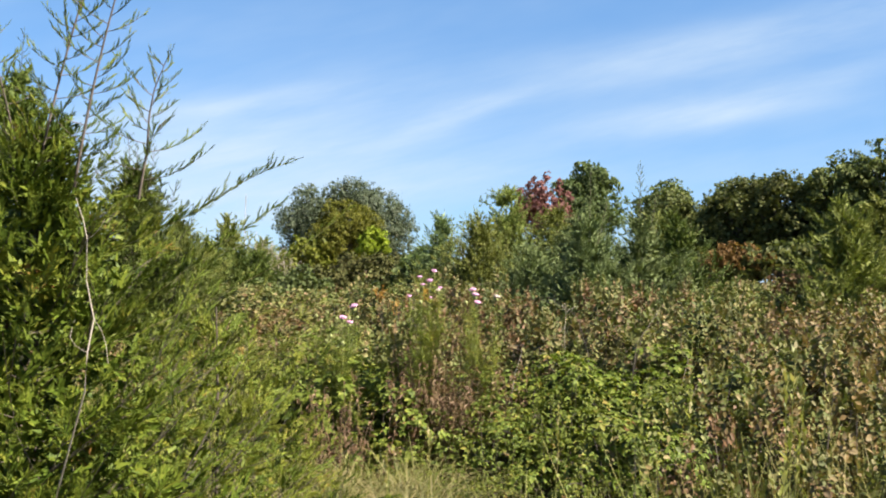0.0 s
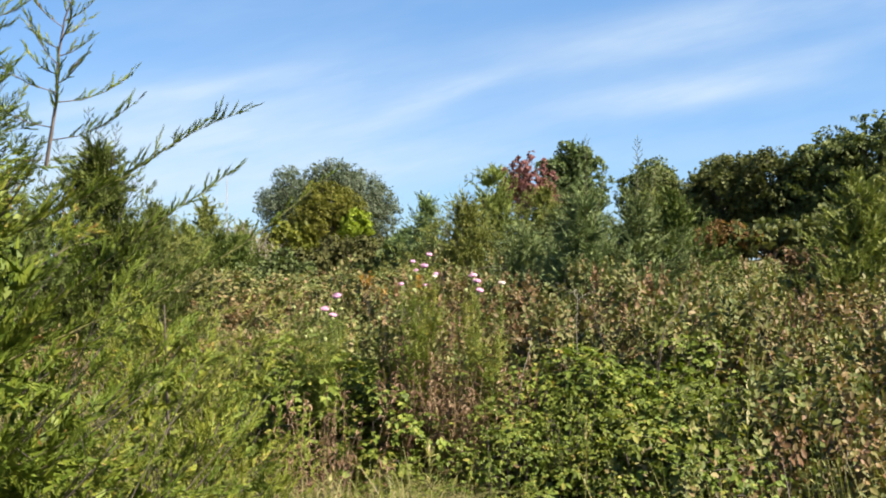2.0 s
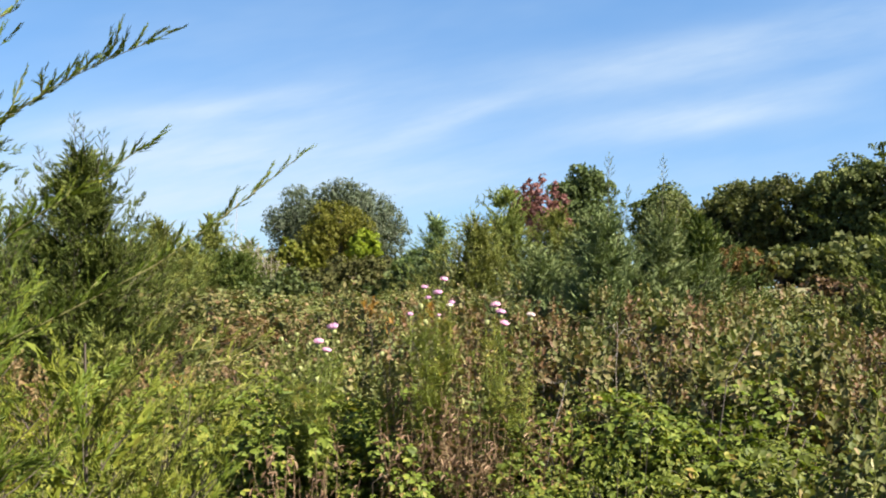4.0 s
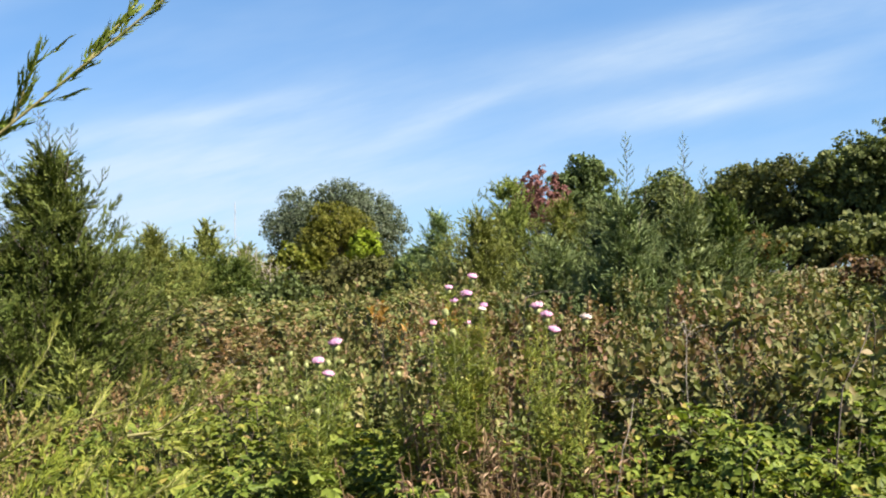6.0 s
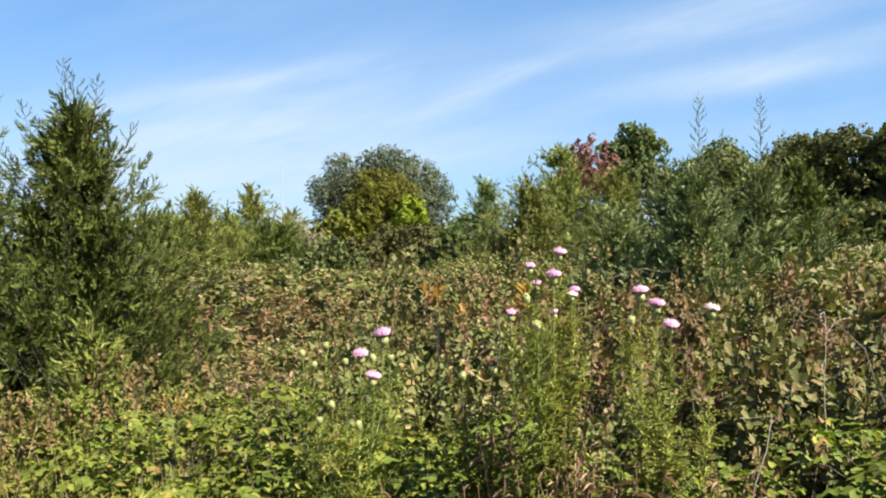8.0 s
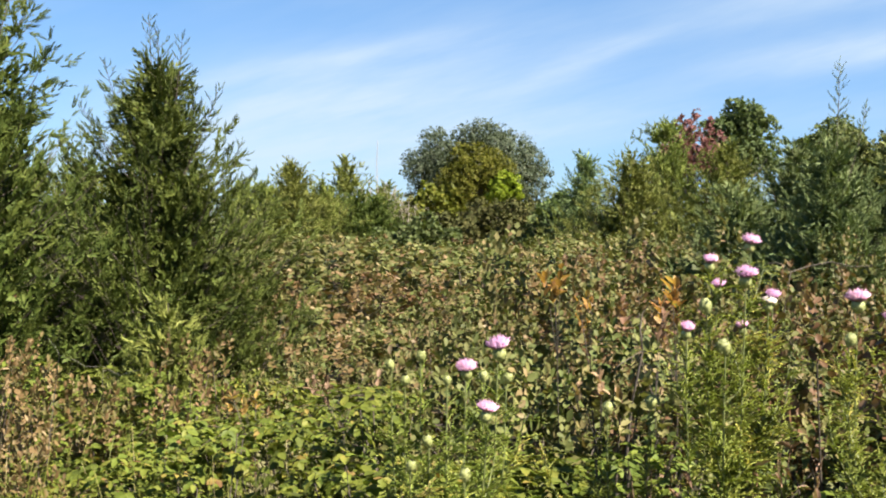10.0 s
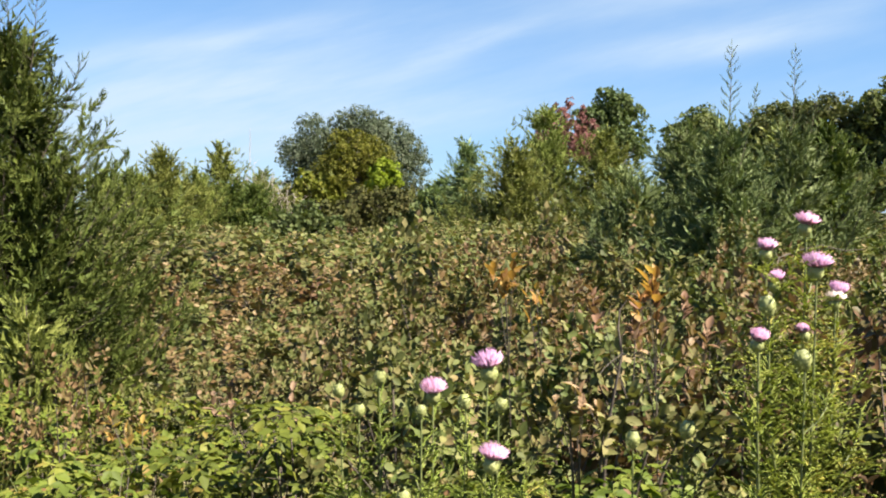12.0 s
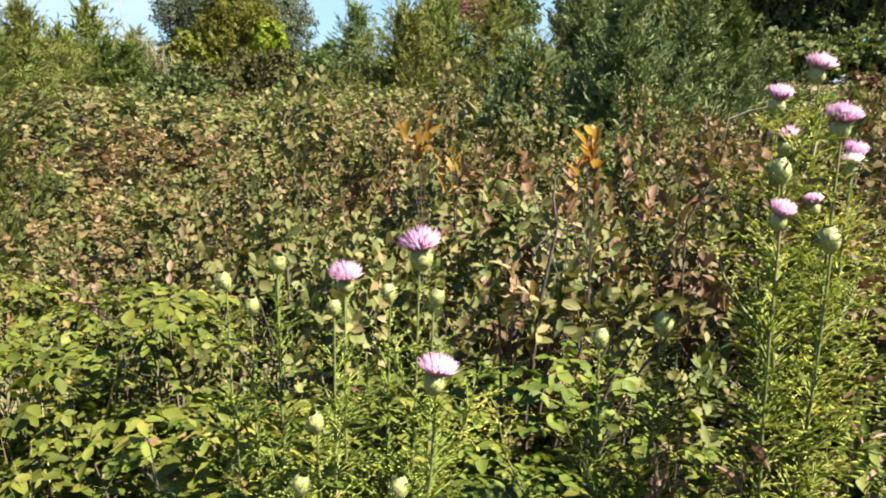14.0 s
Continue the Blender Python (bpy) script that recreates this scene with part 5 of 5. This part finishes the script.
def stick(name, pts, r0, r1, material, label, side=0, seed=0, reach=1.0):
    """A bare branch with a few side twigs."""
    r = np.random.default_rng(seed)
    pts = np.asarray(pts, float)
    ob = thing(name, tuple(pts[0]), label, "branch", "bare branches")
    ln = pts - pts[0]
    t = np.linspace(0, len(ln) - 1, 9)
    ln = np.stack([np.interp(t, np.arange(len(ln)), ln[:, k]) for k in range(3)], 1) + r.normal(0, 0.006, (9, 3)) * np.r_[0, np.ones(8)][:, None]
    lines = [(ln, np.linspace(r0, r1, 9))]
    for k in range(side):
        i = int(r.integers(3, 9))
        d = unit(r.normal(0, 1, 3) + (0, 0, 0.4)) * r.uniform(0.06, 0.16) * reach
        lines.append((curve(ln[i], ln[i] + d, r.normal(0, 0.01, 3), 4), np.linspace(r1 * 0.9, 0.0008, 4)))
    part("limb", [tubes(lines, 5)], material, ob)


def bare_branches():
    stick("pale_twig", ((-1.0, 2.8, 0.45), (-0.687, 2.25, 1.188), (-0.673, 2.25, 1.363), (-0.696, 2.25, 1.539), (-0.718, 2.25, 1.647)), 0.0026, 0.0009, M_PALE_TWIG, "pale dead branch hanging in the cedar beside the path", 4, 40)
    stick("dark_branch", ((1.47, 5.1, 0.0), (1.439, 5.2, 0.995), (1.386, 5.3, 1.265), (1.284, 5.4, 1.32)), 0.003, 0.001, M_TWIG, "dark bare branch leaning out of the vines", 5, 1)
    stick("dark_branch", ((1.45, 4.75, 0.0), (1.596, 4.8, 1.131), (1.776, 4.9, 1.32)), 0.004, 0.0012, M_TWIG, "dark bare branch among browning leaves", 4, 2)
    stick("dark_branch", ((0.72, 5.85, 0.0), (0.76, 5.9, 1.2), (0.828, 5.9, 1.426), (0.93, 5.9, 1.45), (1.05, 5.9, 1.43)), 0.003, 0.0009, M_TWIG, "dark arching bare branch behind thistles", 5, 3)
    stick("dark_branch", ((0.36, 5.80, 0.0), (0.37, 5.80, 0.9), (0.394, 5.80, 1.243), (0.42, 5.82, 1.34)), 0.006, 0.0015, M_TWIG, "dark upright stem of a half dead shrub", 6, 4)
    stick("pale_twig", ((1.36, 5.45, 0.0), (1.347, 5.4, 1.043), (1.335, 5.4, 1.34)), 0.003, 0.001, M_PALE_TWIG, "pale dead twig standing in the thicket", 9, 5)
    stick("pale_twig", ((-1.62, 6.5, 0.0), (-1.46, 6.4, 1.05), (-1.25, 6.4, 1.0)), 0.0016, 0.0007, M_GREYBARK, "pale dry twig lying over vines", 3, 7)
    stick("pale_twig", ((0.95, 5.2, 0.0), (0.9, 5.0, 0.75), (0.98, 5.0, 1.1)), 0.004, 0.0012, M_PALE_TWIG, "thin pale dead stalk beside thistles", 2, 8)
    for k, (x, y, h) in enumerate(((-3.15, 32, 3.0), (-2.6, 32.5, 2.6), (-3.6, 31.5, 2.7), (-2.1, 32, 2.3))):
        b = on_ground(x, y)
        for j in range(5):
            dx = 0.12 * (j - 2)
            stick("pale_twig", (b, (x + dx, y, h * 0.6), (x + 2.4 * dx, y, h * (1 - 0.06 * abs(j - 2)))), 0.013, 0.005, M_PALE_TWIG, "pale leafless sapling stem beyond the thicket", 22, 20 + 5 * k + j, 2.6)


bare_branches()


def bayberry_bough():
    """A bough with large pale leaves that leans out over the dark hollow."""
    r = np.random.default_rng(77)
    base = np.array(on_ground(0.33, 5.78))
    ob = thing("leaning_bough", tuple(base), "low shrub bough with large pale green leaves", "shrub")
    lines, P, D, S = [], [], [], []
    for tip in ((0.25, 5.68, 1.12), (0.33, 5.66, 1.09), (0.39, 5.68, 1.14), (0.46, 5.66, 1.10), (0.53, 5.66, 1.10), (0.59, 5.66, 1.09), (0.65, 5.66, 1.06)):
        ln = curve((0, 0, 0), np.array(tip) - base, (0, 0, 0.22), 8)
        lines.append((ln, np.linspace(0.006, 0.002, 8)))
        n = 26
        x = r.uniform(0.78, 1.0, n) * 7
        i = np.minimum(x.astype(int), 6)
        P.append(ln[i] + (ln[i + 1] - ln[i]) * (x - i)[:, None])
        D.append(unit(np.stack([r.normal(0.25, 0.5, n), r.normal(-0.25, 0.4, n), r.normal(0.6, 0.35, n)], 1)))
        S.append(r.uniform(0.026, 0.042, n))
    for ln in lines:
        part("stem", [tubes([ln], 5)], M_TWIG, ob)
    part("foliage", [scatter(leaf_shape(0.30, 0.07, 0.1), np.concatenate(P), np.concatenate(D), np.concatenate(S), roll=r.normal(0, 0.8, 7 * 26))], M_PALE_LEAF, ob)


bayberry_bough()


def tall_grass():
    """Single tall seed stalks in front of the shrubs."""
    r = np.random.default_rng(88)
    for k, (x, y, h) in enumerate(((1.34, 2.6, 1.30), (1.30, 2.75, 1.15), (1.4, 2.65, 1.2), (1.36, 3.6, 1.27), (1.1, 3.3, 1.0), (1.55, 2.9, 1.1), (0.75, 3.7, 0.95), (1.25, 2.55, 1.0), (0.35, 3.9, 0.8), (1.75, 3.1, 1.15), (0.15, 4.0, 0.7), (-0.1, 4.1, 0.65))):
        b = np.array(on_ground(x, y))
        ob = thing("grass_stalk", tuple(b), "tall dry seed stalk of meadow grass", "grass stalk", "tall grass stalks")
        ln = curve((0, 0, 0), (r.normal(0, 0.06), r.normal(0, 0.05), h), (r.normal(0, 0.03), 0, 0), 8)
        part("stalk", [tubes([(ln, np.linspace(0.0026, 0.001, 8))], 4)], M_STRAW, ob)
        n = 24
        t = r.uniform(0.72, 1.0, n)
        seeds = part("seed_head", [scatter(diamond(0.16), np.stack([np.interp(t * 7, np.arange(8), ln[:, j]) for j in range(3)], 1), unit(r.normal(0, 0.35, (n, 3)) + (0, 0, 1)), r.uniform(0.02, 0.05, n))], M_STRAW, ob)
        tagged(seeds, kind="stuff")
        n = 5
        az = r.uniform(0, 6.28, n)
        part("blade", [scatter(blade(0.012), np.tile(ln[1], (n, 1)) * r.uniform(0.3, 2.5, (n, 1)), unit(np.stack([np.cos(az) * 0.5, np.sin(az) * 0.5, 0 * az + 1], 1)), r.uniform(0.25, 0.5, n))], M_STRAW, ob)


tall_grass()
